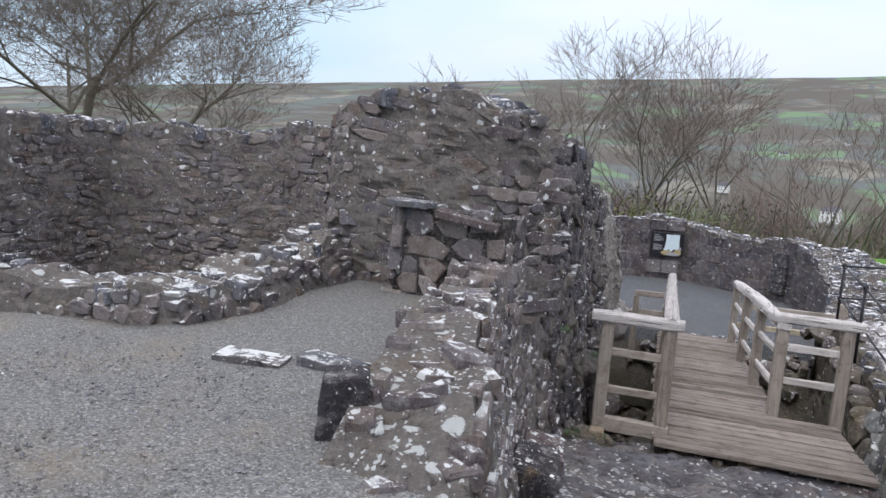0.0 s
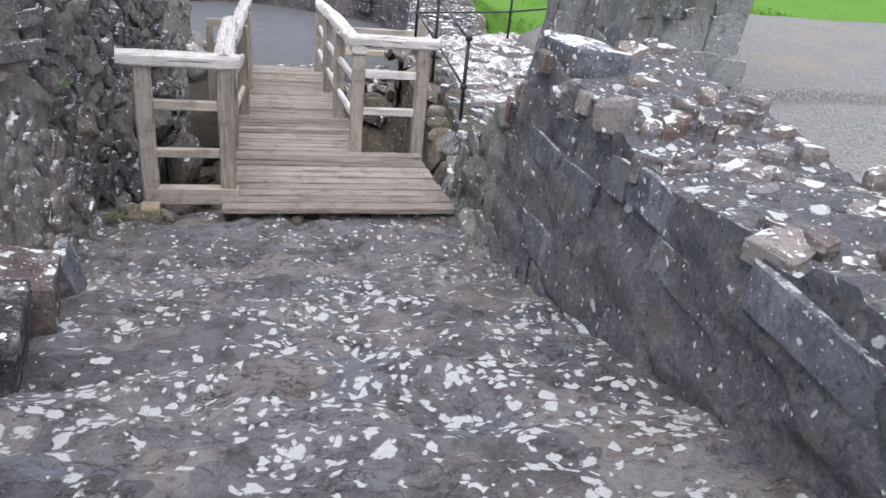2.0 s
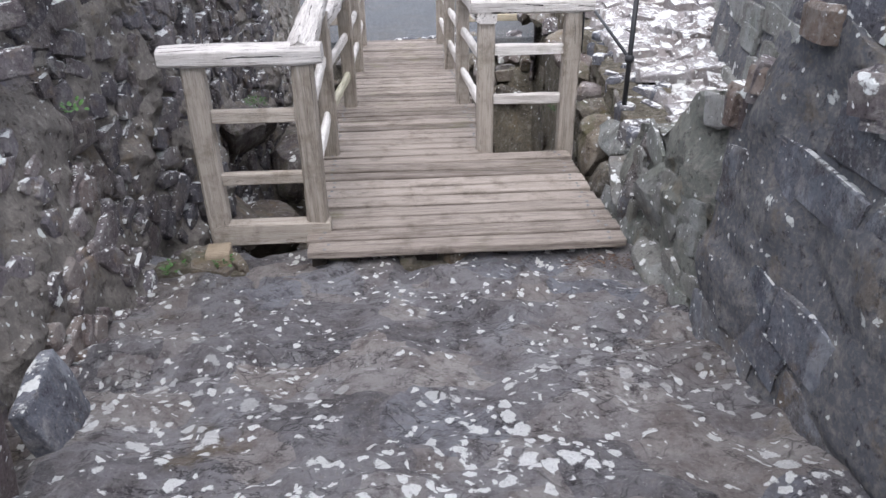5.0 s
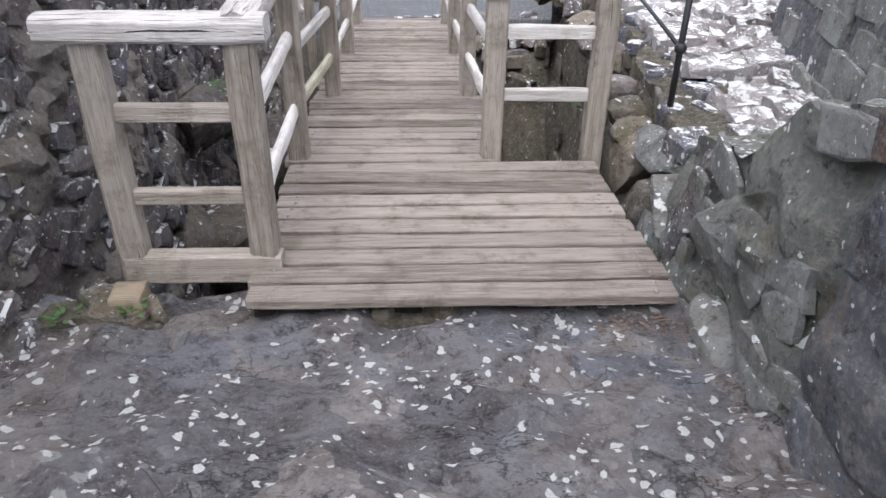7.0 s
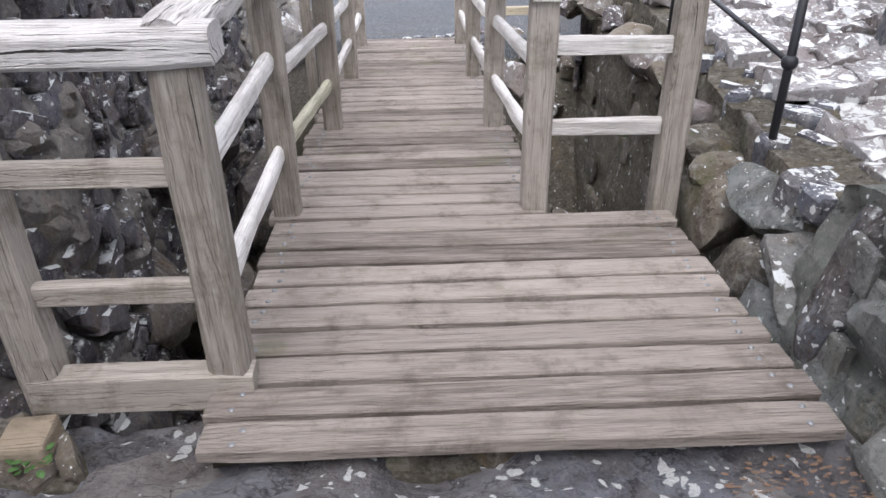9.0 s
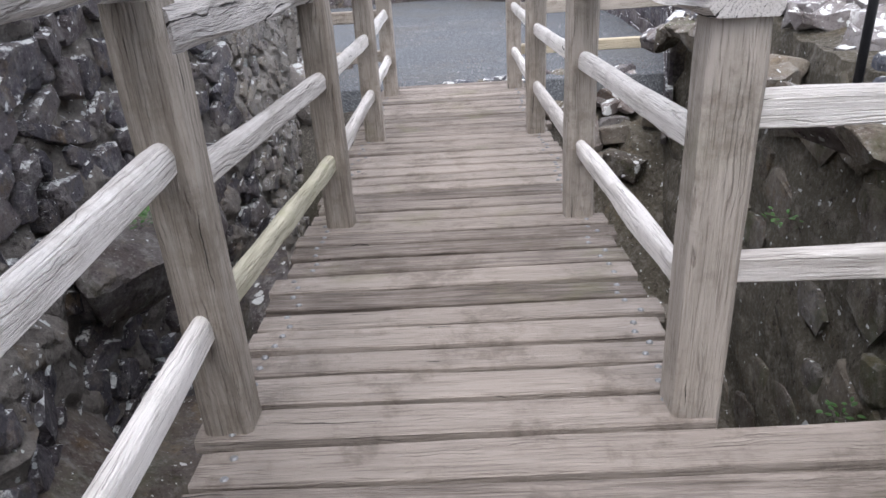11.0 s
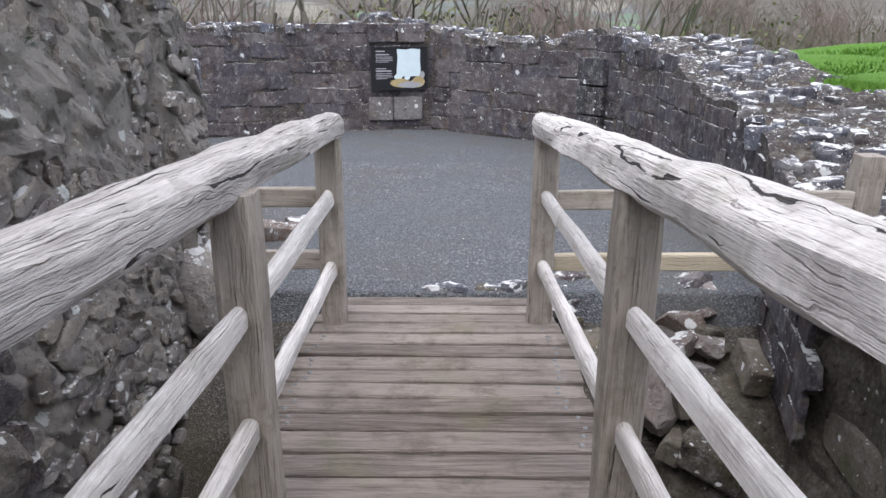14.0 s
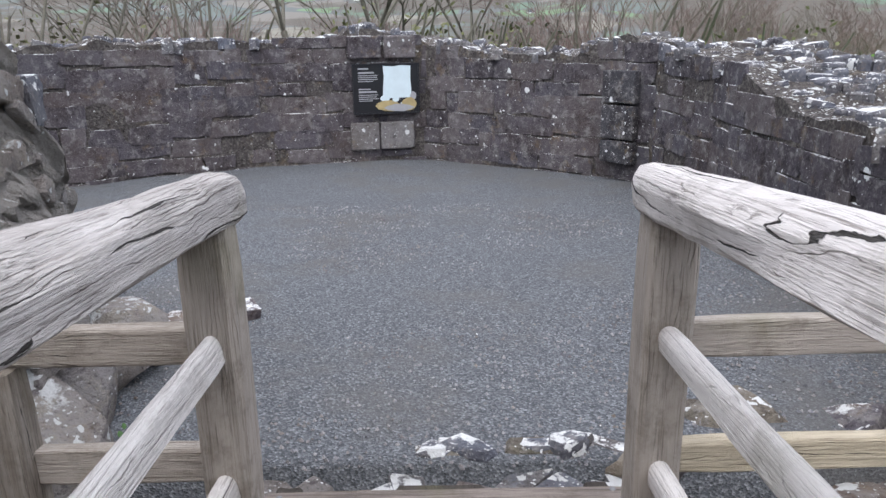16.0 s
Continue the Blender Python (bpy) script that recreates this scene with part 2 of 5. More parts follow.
M_MORTAR = mortar_mat("lime_mortar_core", (0.13, 0.118, 0.112), (0.28, 0.25, 0.22), 0.04)
M_LIME = mortar_mat("pale_lime_mortar", (0.25, 0.23, 0.21), (0.46, 0.425, 0.385), 0.05)
M_MORTAR_DARK = mortar_mat("dark_mortar", (0.06, 0.055, 0.055), (0.12, 0.103, 0.095), 0.02)
M_MORTAR_BLUE = mortar_mat("grey_mortar", (0.10, 0.105, 0.122), (0.20, 0.20, 0.21), 0.05)
M_LIME_GREEN = mortar_mat("mossy_lime_mortar", (0.13, 0.14, 0.125), (0.27, 0.275, 0.245), 0.05)
M_MORTAR_DITCH = mortar_mat("damp_ditch_mortar", (0.09, 0.08, 0.062), (0.20, 0.175, 0.13), 0.03, 0.05)


def bedrock_mat():
    k = Mat("lichened_slate_bedrock", 0.75, 0.35)
    v = k.coords("world")
    slab = k.warp(v, 3.0, 0.35)
    cell = k.voronoi(slab, 3.6, "Color")
    sep = k.n.new("ShaderNodeSeparateColor")
    k.l.new(cell, sep.inputs[0])
    c = k.ramp(sep.outputs[0], [(0, (0.18, 0.173, 0.182)), (0.3, (0.29, 0.277, 0.287)), (0.55, (0.41, 0.37, 0.345)), (0.8, (0.27, 0.28, 0.315)), (1, (0.47, 0.43, 0.40))])
    c = k.mix(k.step(k.noise(v, 5, 6, 0.7), 0.4, 0.65), c, k.mix(1.0, c, (0.6, 0.56, 0.55), "MULTIPLY"))
    c = k.mix(k.step(k.noise(v, 34, 6, 0.75), 0.5, 0.75), c, (0.27, 0.25, 0.235))
    ridge = k.noise(k.vmath("MULTIPLY", v, (0.8, 1.6, 1.0)), 4.5, 5, 0.65, 0.25)
    c = k.mix(k.math("MULTIPLY", k.step(k.math("ABSOLUTE", k.math("SUBTRACT", ridge, 0.5)), 0.022, 0.0), k.step(k.noise(v, 2.6, 3), 0.42, 0.6)), c, k.mix(1.0, c, (0.3, 0.29, 0.3), "MULTIPLY"))
    c = k.mix(k.math("MULTIPLY", k.step(k.noise(v, 2.1, 5, 0.7), 0.58, 0.72), 0.5), c, (0.21, 0.155, 0.085))
    crack = k.voronoi(k.warp(v, 7.0, 0.12), 7.5, "Distance", "DISTANCE_TO_EDGE")
    c = k.mix(k.math("MULTIPLY", k.step(crack, 0.03, 0.0), k.step(k.noise(v, 3, 3), 0.5, 0.62)), c, k.mix(0.6, c, (0.03, 0.028, 0.028)))
    c = k.mix(k.step(k.noise(v, 13, 6, 0.75), 0.5, 0.33), c, k.mix(1.0, c, (0.45, 0.43, 0.44), "MULTIPLY"))
    # the crusts thin out towards the damp lower end
    along_path = k.n.new("ShaderNodeSeparateXYZ")
    k.l.new(v, along_path.inputs[0])
    dry = k.step(k.math("ADD", along_path.outputs["Y"], k.math("MULTIPLY", k.noise(v, 1.6, 3), 1.2)), 6.3, 4.9)
    spots = k.math("MAXIMUM", lichen(k, v, 0.3, 0.7, 9.5, 0.36, 0.38, 0.54), lichen(k, v, 0.4, 0.95, 17.0, 0.45, 0.34, 0.54))
    spots = k.math("MAXIMUM", k.math("MULTIPLY", spots, dry), lichen(k, v, 0.3, 0.6, 26.0, 0.5, 0.36, 0.60))
    c = k.mix(spots, c, (0.93, 0.93, 0.91))
    grit = k.noise(v, 70, 6, 0.8)
    c = k.mix(k.step(grit, 0.55, 0.68), c, k.mix(0.6, c, (0.55, 0.53, 0.50)))
    c = k.mix(k.step(grit, 0.44, 0.30), c, k.mix(1.0, c, (0.35, 0.34, 0.36), "MULTIPLY"))
    h = k.math("ADD", k.math("ADD", k.noise(v, 14, 9, 0.8), k.math("MULTIPLY", grit, 0.3)), k.math("MULTIPLY", k.step(crack, 0.0, 0.06), 0.1))
    k.bump(h, 1.0, 0.1)
    return k.done(c, k.ramp(k.noise(v, 6, 3), [(0, (0.5, 0.5, 0.5)), (1, (0.9, 0.9, 0.9))]))


M_ROCK = bedrock_mat()


def gravel_mat(name, a, b, earth):
    k = Mat(name, 0.9, 0.25)
    v = k.coords("world")
    cell = k.voronoi(v, 120, "Color")
    sep = k.n.new("ShaderNodeSeparateColor")
    k.l.new(cell, sep.inputs[0])
    c = k.ramp(sep.outputs[0], [(0, tuple(x * 0.6 for x in a)), (0.45, a), (0.9, b), (1, tuple(min(1, x * 1.5) for x in b))])
    c = k.mix(k.math("MULTIPLY", k.step(k.noise(v, 1.1, 5, 0.65), 0.48, 0.68), 0.65), c, earth)
    c = k.mix(k.step(k.noise(v, 9, 5, 0.7), 0.62, 0.75), c, k.mix(0.5, c, (0.06, 0.06, 0.06)))
    k.bump(k.math("ADD", k.voronoi(v, 120), k.math("MULTIPLY", k.noise(v, 25, 5), 0.8)), 0.9, 0.008)
    return k.done(c)


M_GRAVEL = gravel_mat("blue_grey_gravel", (0.085, 0.091, 0.098), (0.155, 0.162, 0.17), (0.105, 0.102, 0.096))
M_GRAVEL_TAN = gravel_mat("tan_grey_gravel", (0.15, 0.148, 0.14), (0.22, 0.218, 0.205), (0.22, 0.185, 0.14))
M_DIRT = gravel_mat("damp_stony_earth", (0.085, 0.077, 0.066), (0.15, 0.135, 0.115), (0.07, 0.064, 0.042))


def wood_mat(name, dark, light, grime=(0.07, 0.06, 0.045), split=0.5, crack_width=0.055, reach=0.28, streak=0.65):
    k = Mat(name, 0.8, 0.25)
    off = k.math("MULTIPLY", k.rnd(), 37.0)
    comb = k.n.new("ShaderNodeCombineXYZ")
    for i in range(3):
        k.l.new(off, comb.inputs[i])
    v = k.vmath("ADD", k.coords("object", (1.5, 22, 22)), comb.outputs[0])
    grain = k.noise(v, 2.0, 8, 0.7, 0.5)
    fibre = k.noise(k.vmath("MULTIPLY", v, (1.0, 5, 5)), 2.5, 4, 0.65, 0.2)
    tone = k.math("ADD", k.math("MULTIPLY", grain, 0.7), k.math("MULTIPLY", k.rnd(), 0.3))
    c = k.ramp(tone, [(0.26, dark), (0.46, tuple((x + 2 * y) / 3 for x, y in zip(dark, light))), (0.66, light)])
    c = k.mix(k.math("MULTIPLY", k.step(fibre, 0.47, 0.33), streak), c, k.mix(1.0, c, (0.35, 0.32, 0.30), "MULTIPLY"))
    w = k.coords("world")
    c = k.mix(k.math("MULTIPLY", k.step(k.noise(w, 5.5, 6, 0.75), 0.47, 0.68), 0.6), c, grime)
    c = k.mix(k.math("MULTIPLY", k.step(k.noise(w, 2.3, 4, 0.6), 0.58, 0.72), 0.3), c, (0.17, 0.17, 0.08))
    # splits that run along the grain, with wandering lines that open and close
    raw = k.coords("object")
    sep = k.n.new("ShaderNodeSeparateXYZ")
    k.l.new(raw, sep.inputs[0])
    across = k.math("ADD", sep.outputs["Y"], k.math("MULTIPLY", sep.outputs["Z"], 0.8))
    drift = k.noise(k.vmath("ADD", k.coords("object", (reach * 6, 6, 6)), comb.outputs[0]), 1.0, 3, 0.6)
    jag = k.noise(k.vmath("ADD", k.coords("object", (9, 14, 14)), comb.outputs[0]), 1.0, 4, 0.7)
    place = k.math("ADD", k.math("MULTIPLY", across, 24.0), k.math("ADD", k.math("MULTIPLY", drift, 2.6), k.math("MULTIPLY", jag, 0.4)))
    place = k.math("ADD", place, off)
    gap = k.math("ABSOLUTE", k.math("SUBTRACT", k.math("FRACT", place), 0.5))
    opening = k.math("MULTIPLY", k.step(k.noise(k.vmath("ADD", k.coords("object", (2.2, 16, 16)), comb.outputs[0]), 1.0, 3, 0.6), 0.62 - 0.14 * split, 0.78 - 0.14 * split), crack_width)
    line = k.step(k.math("SUBTRACT", opening, gap), 0.0, 0.02)
    fine_gap = k.math("ABSOLUTE", k.math("SUBTRACT", k.math("FRACT", k.math("MULTIPLY", place, 3.7)), 0.5))
    check = k.math("MULTIPLY", k.step(fine_gap, 0.13, 0.03), k.step(k.noise(k.vmath("ADD", k.coords("object", (3.5, 30, 30)), comb.outputs[0]), 1.0, 3), 0.48, 0.62))
    c = k.mix(k.math("MULTIPLY", check, 0.3 + 0.35 * min(1, split)), c, k.mix(1.0, c, (0.30, 0.27, 0.25), "MULTIPLY"))
    c = k.mix(k.math("MULTIPLY", line, 0.95), c, (0.02, 0.017, 0.014))
    h = k.math("SUBTRACT", k.math("ADD", fibre, grain), k.math("ADD", k.math("MULTIPLY", line, 2.5), k.math("MULTIPLY", check, 0.5)))
    k.bump(h, 1.0, 0.009)
    return k.done(c)


M_PLANK = wood_mat("weathered_deck_board", (0.08, 0.063, 0.051), (0.37, 0.318, 0.276), (0.11, 0.087, 0.068), 0.3, 0.06, 0.28, 0.6)
M_RAIL = wood_mat("silvered_oak_rail", (0.42, 0.385, 0.35), (0.82, 0.78, 0.735), (0.48, 0.44, 0.40), 0.3, 0.06)
M_HANDRAIL = wood_mat("cracked_silver_handrail", (0.31, 0.285, 0.265), (0.72, 0.68, 0.645), (0.37, 0.34, 0.31), 1.0, 0.085, 0.22, 0.8)
M_POST = wood_mat("grey_oak_post", (0.22, 0.185, 0.15), (0.50, 0.445, 0.385), (0.17, 0.14, 0.105))
# joist wood coloured near black: the shade between the deck boards is painted in
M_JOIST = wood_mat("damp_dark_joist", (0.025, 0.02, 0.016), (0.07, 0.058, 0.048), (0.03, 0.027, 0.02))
M_BLOCKWOOD = wood_mat("brown_sawn_block", (0.20, 0.15, 0.10), (0.42, 0.34, 0.25), (0.22, 0.18, 0.13))
M_NEWWOOD = wood_mat("pale_new_timber", (0.40, 0.33, 0.22), (0.62, 0.54, 0.40), (0.4, 0.34, 0.25))


def plain(name, color, rough=0.6, metal=0.0, bump_scale=0.0, vary=0.25):
    k = Mat(name, rough)
    k.b.inputs["Metallic"].default_value = metal
    v = k.coords("world")
    c = k.mix(k.noise(v, bump_scale or 20, 5, 0.65), tuple(x * (1 - vary) for x in color), tuple(min(1, x * (1 + vary)) for x in color))
    if bump_scale:
        k.bump(k.noise(v, bump_scale * 2, 5), 0.5, 0.004)
    return k.done(c)


M_IRON = plain("black_painted_iron", (0.022, 0.022, 0.025), 0.45, 0.0, 60)
M_NAIL = plain("zinc_nail", (0.20, 0.20, 0.20), 0.5, 0.4)
M_LEAF = plain("fresh_green_leaf", (0.05, 0.11, 0.03), 0.6, 0, 30, 0.5)
M_DEAD = plain("dead_brown_leaf", (0.12, 0.075, 0.05), 0.8, 0, 30, 0.6)
M_BARK = plain("grey_green_bark", (0.15, 0.14, 0.11), 0.9, 0, 12, 0.4)
M_TWIG = plain("brown_twig", (0.19, 0.16, 0.135), 0.9, 0, 6, 0.35)
M_TWIG_RED = plain("reddish_brown_twig", (0.19, 0.135, 0.12), 0.9, 0, 6, 0.35)
M_OLIVE = plain("olive_ivy_twig", (0.12, 0.125, 0.055), 0.85, 0, 5, 0.5)
M_BUSH = plain("evergreen_leaf", (0.045, 0.07, 0.025), 0.8, 0, 5, 0.5)


def grass_mat():
    k = Mat("mown_grass", 0.9, 0.2)
    v = k.coords("world")
    c = k.ramp(k.noise(v, 60, 4, 0.7), [(0.3, (0.065, 0.16, 0.02)), (0.7, (0.17, 0.34, 0.05))])
    c = k.mix(k.noise(v, 1.2, 4), c, k.mix(1.0, c, (0.8, 0.9, 0.6), "MULTIPLY"))
    k.bump(k.noise(v, 90, 4, 0.8), 1.0, 0.03)
    return k.done(c)


M_GRASS = grass_mat()


def land_mat():
    """Fields between hedges on the valley's far side, in haze-muted colours, scrub near by."""
    k = Mat("valley_fields", 0.95, 0.1)
    v = k.coords("world", (0.010, 0.0065, 0.0))
    w = k.warp(v, 1.5, 0.3)
    cell = k.voronoi(w, 1.0, "Color")
    sep = k.n.new("ShaderNodeSeparateColor")
    k.l.new(cell, sep.inputs[0])
    # field and hedge colours greyed so that distance haze is painted in
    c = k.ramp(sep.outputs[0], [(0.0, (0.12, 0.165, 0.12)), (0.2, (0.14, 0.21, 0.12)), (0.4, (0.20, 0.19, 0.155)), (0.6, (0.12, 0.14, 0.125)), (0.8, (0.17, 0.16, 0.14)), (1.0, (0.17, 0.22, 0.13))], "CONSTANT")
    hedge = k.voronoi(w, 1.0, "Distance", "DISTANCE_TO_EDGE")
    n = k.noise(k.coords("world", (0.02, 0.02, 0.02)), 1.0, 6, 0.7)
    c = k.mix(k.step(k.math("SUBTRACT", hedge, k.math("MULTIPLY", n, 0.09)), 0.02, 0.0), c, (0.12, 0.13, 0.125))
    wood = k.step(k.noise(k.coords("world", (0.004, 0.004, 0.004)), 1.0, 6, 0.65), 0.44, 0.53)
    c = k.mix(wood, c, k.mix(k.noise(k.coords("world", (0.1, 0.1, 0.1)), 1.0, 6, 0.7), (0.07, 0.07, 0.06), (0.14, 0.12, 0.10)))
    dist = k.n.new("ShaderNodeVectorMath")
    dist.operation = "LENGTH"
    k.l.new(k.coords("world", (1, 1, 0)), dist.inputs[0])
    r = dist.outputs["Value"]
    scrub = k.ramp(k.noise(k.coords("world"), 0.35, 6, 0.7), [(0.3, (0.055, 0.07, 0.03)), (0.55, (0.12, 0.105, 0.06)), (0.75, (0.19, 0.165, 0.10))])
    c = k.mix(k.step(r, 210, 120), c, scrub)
    return k.done(c)


M_LAND = land_mat()


# ---------- numeric noise and mesh helpers ----------
def hashed(i, j, k, seed):
    h = (i.astype(np.int64) * 374761393 + j.astype(np.int64) * 668265263 + k.astype(np.int64) * 2147483647 + seed * 974711) & 0xFFFFFFFF
    h = ((h ^ (h >> 13)) * 1274126177) & 0xFFFFFFFF
    h = ((h ^ (h >> 16)) * 2246822519) & 0xFFFFFFFF
    return ((h ^ (h >> 15)) & 0xFFFFFF) / float(0xFFFFFF)


def vnoise(p, seed=0):
    p = np.asarray(p, float)
    f = np.floor(p).astype(np.int64)
    t = p - f
    t = t * t * (3 - 2 * t)
    out = 0
    for a in (0, 1):
        for b in (0, 1):
            for c in (0, 1):
                w = np.abs(1 - a - t[..., 0]) * np.abs(1 - b - t[..., 1]) * np.abs(1 - c - t[..., 2])
                out = out + w * hashed(f[..., 0] + a, f[..., 1] + b, f[..., 2] + c, seed)
    return out * 2 - 1


def fbm(p, octaves=4, seed=0):
    p = np.asarray(p, float)
    out, amp = 0, 0.5
    for o in range(octaves):
        out = out + amp * vnoise(p * 2 ** o, seed + o)
        amp *= 0.5
    return out


def cells(p, seed=0):
    """Worley cells: distance to the border and each cell's random number."""
    p = np.asarray(p, float)
    f = np.floor(p).astype(np.int64)
    best = np.full(p.shape[:-1], 9.0)
    second = best.copy()
    ident = np.zeros(p.shape[:-1])
    for a in (-1, 0, 1):
        for b in (-1, 0, 1):
            i, j = f[..., 0] + a, f[..., 1] + b
            k = np.zeros_like(i)
            d = np.hypot(i + hashed(i, j, k, seed) - p[..., 0], j + hashed(i, j, k, seed + 1) - p[..., 1])
            near = d < best
            second = np.where(near, best, np.minimum(second, d))
            ident = np.where(near, hashed(i, j, k, seed + 2), ident)
            best = np.where(near, d, best)
    return second - best, ident


def mesh_from(name, verts, faces, mat=None, smooth=True):
    me = bpy.data.meshes.new(name)
    me.from_pydata([tuple(v) for v in np.asarray(verts, float).tolist()], [], faces)
    if mat:
        me.materials.append(mat)
    if smooth:
        me.polygons.foreach_set("use_smooth", [True] * len(me.polygons))
    me.update()
    return me


def grid_faces(nu, nv, close=False):
    out = []
    for i in range(nu - 1):
        for j in range(nv - (0 if close else 1)):
            j2 = (j + 1) % nv
            out.append((i * nv + j, i * nv + j2, (i + 1) * nv + j2, (i + 1) * nv + j))
    return out


def thing(name, label, category, group="", kind="", at=(0, 0, 0)):
    ob = new(name)
    ob.empty_display_size = 0.2
    ob.location = at
    return tagged(ob, label, category, group, kind)


def part(name, me, parent, label="", m=None):
    ob = new(name, me)
    ob.parent = parent
    if m is not None:
        ob.matrix_basis = m
    return tagged(ob, label)


def table(points):
    xs, ys = zip(*points)
    return lambda v: np.interp(v, xs, ys)


# ---------- stones ----------
def make_stone(rng, mat, square=False):
    """A unit stone: irregular outline in x and z, its face towards -y."""
    n = rng.randint(6, 9)
    ring = []
    for i in range(n):
        a = 2 * math.pi * (i + rng.uniform(-0.3, 0.3)) / n
        c, s = math.cos(a), math.sin(a)
        r = 0.5 / max(abs(c), abs(s)) * rng.uniform(0.80, 1.0)
        ring.append((r * c, r * s))
    tilt = (rng.uniform(-0.2, 0.2), rng.uniform(-0.2, 0.2))
    if square:
        j = lambda: rng.uniform(-0.06, 0.06)
        ring = [(x + j(), z + j()) for x, z in ((0.5, 0), (0.48, 0.46), (0, 0.5), (-0.48, 0.46), (-0.5, 0), (-0.48, -0.46), (0, -0.5), (0.48, -0.46))]
        n, tilt = 8, (tilt[0] * 0.4, tilt[1] * 0.4)
    verts, faces = [], []
    for depth, k in ((0.9, 0.98), (-0.22, 1.0), (-0.45, 0.965 if square else 0.84)):
        for x, z in ring:
            lift = (x * tilt[0] + z * tilt[1]) * (1 if depth < 0 else 0)
            verts.append((x * k + rng.uniform(-0.02, 0.02), depth + lift + rng.uniform(-0.05, 0.05), z * k + rng.uniform(-0.02, 0.02)))
    verts.append((rng.uniform(-0.1, 0.1), -0.5 + rng.uniform(-0.05, 0.08), rng.uniform(-0.1, 0.1)))
    for b in (0, n):
        for i in range(n):
            faces.append((b + i, b + (i + 1) % n, b + n + (i + 1) % n, b + n + i))
    for i in range(n):
        faces.append((2 * n + i, 2 * n + (i + 1) % n, 3 * n))
    faces.append(tuple(reversed(range(n))))
    return mesh_from("stone", verts, faces, mat, smooth=False)


POOL = {}


def pool(mat, square=False, count=14):
    key = (mat.name, square)
    if key not in POOL:
        rng = random.Random(hash_name(mat.name))
        POOL[key] = [make_stone(rng, mat, square) for _ in range(count)]
    return POOL[key]


def hash_name(s):
    return sum(ord(c) * (i + 1) for i, c in enumerate(s))


PENDING = []


def set_stones(owner, mats, near, limit=280, square=False):
    """Keep stones for later: the ones nearest to a point of the plan become parts, the rest one joined mesh."""
    PENDING.append((owner, mats, near, limit, square))


def build_stones():
    for owner, (mat, places), near, limit, square in PENDING:
        meshes = pool(mat, square)
        order = sorted(range(len(places)), key=lambda i: (places[i][1].translation.xy - Vector(near)).length)
        for i in order[:limit]:
            k, m = places[i]
            part("stone", meshes[k % len(meshes)], owner, m=m)
        rest = order[limit:]
        if rest:
            vs, fs, base = [], [], 0
            cache = {}
            for i in rest:
                k, m = places[i]
                me = meshes[k % len(meshes)]
                if me.name not in cache:
                    co = np.zeros(len(me.vertices) * 3)
                    me.vertices.foreach_get("co", co)
                    cache[me.name] = (co.reshape(-1, 3), [tuple(p.vertices) for p in me.polygons])
                co, fa = cache[me.name]
                mm = np.array(m)
                vs.append(co @ mm[:3, :3].T + mm[:3, 3])
                fs.extend(tuple(v + base for v in f) for f in fa)
                base += len(co)
            ob = part("stones", mesh_from("stones", np.vstack(vs), fs, mat, smooth=False), owner)
            tagged(ob, kind="stuff")


def resample(line, step):
    pts = [Vector(p) for p in line]
    out = []
    for a, b in zip(pts, pts[1:]):
        n = max(1, int((b - a).length / step))
        out += [a.lerp(b, i / n) for i in range(n)]
    return np.array([tuple(p) for p in out + [pts[-1]]])


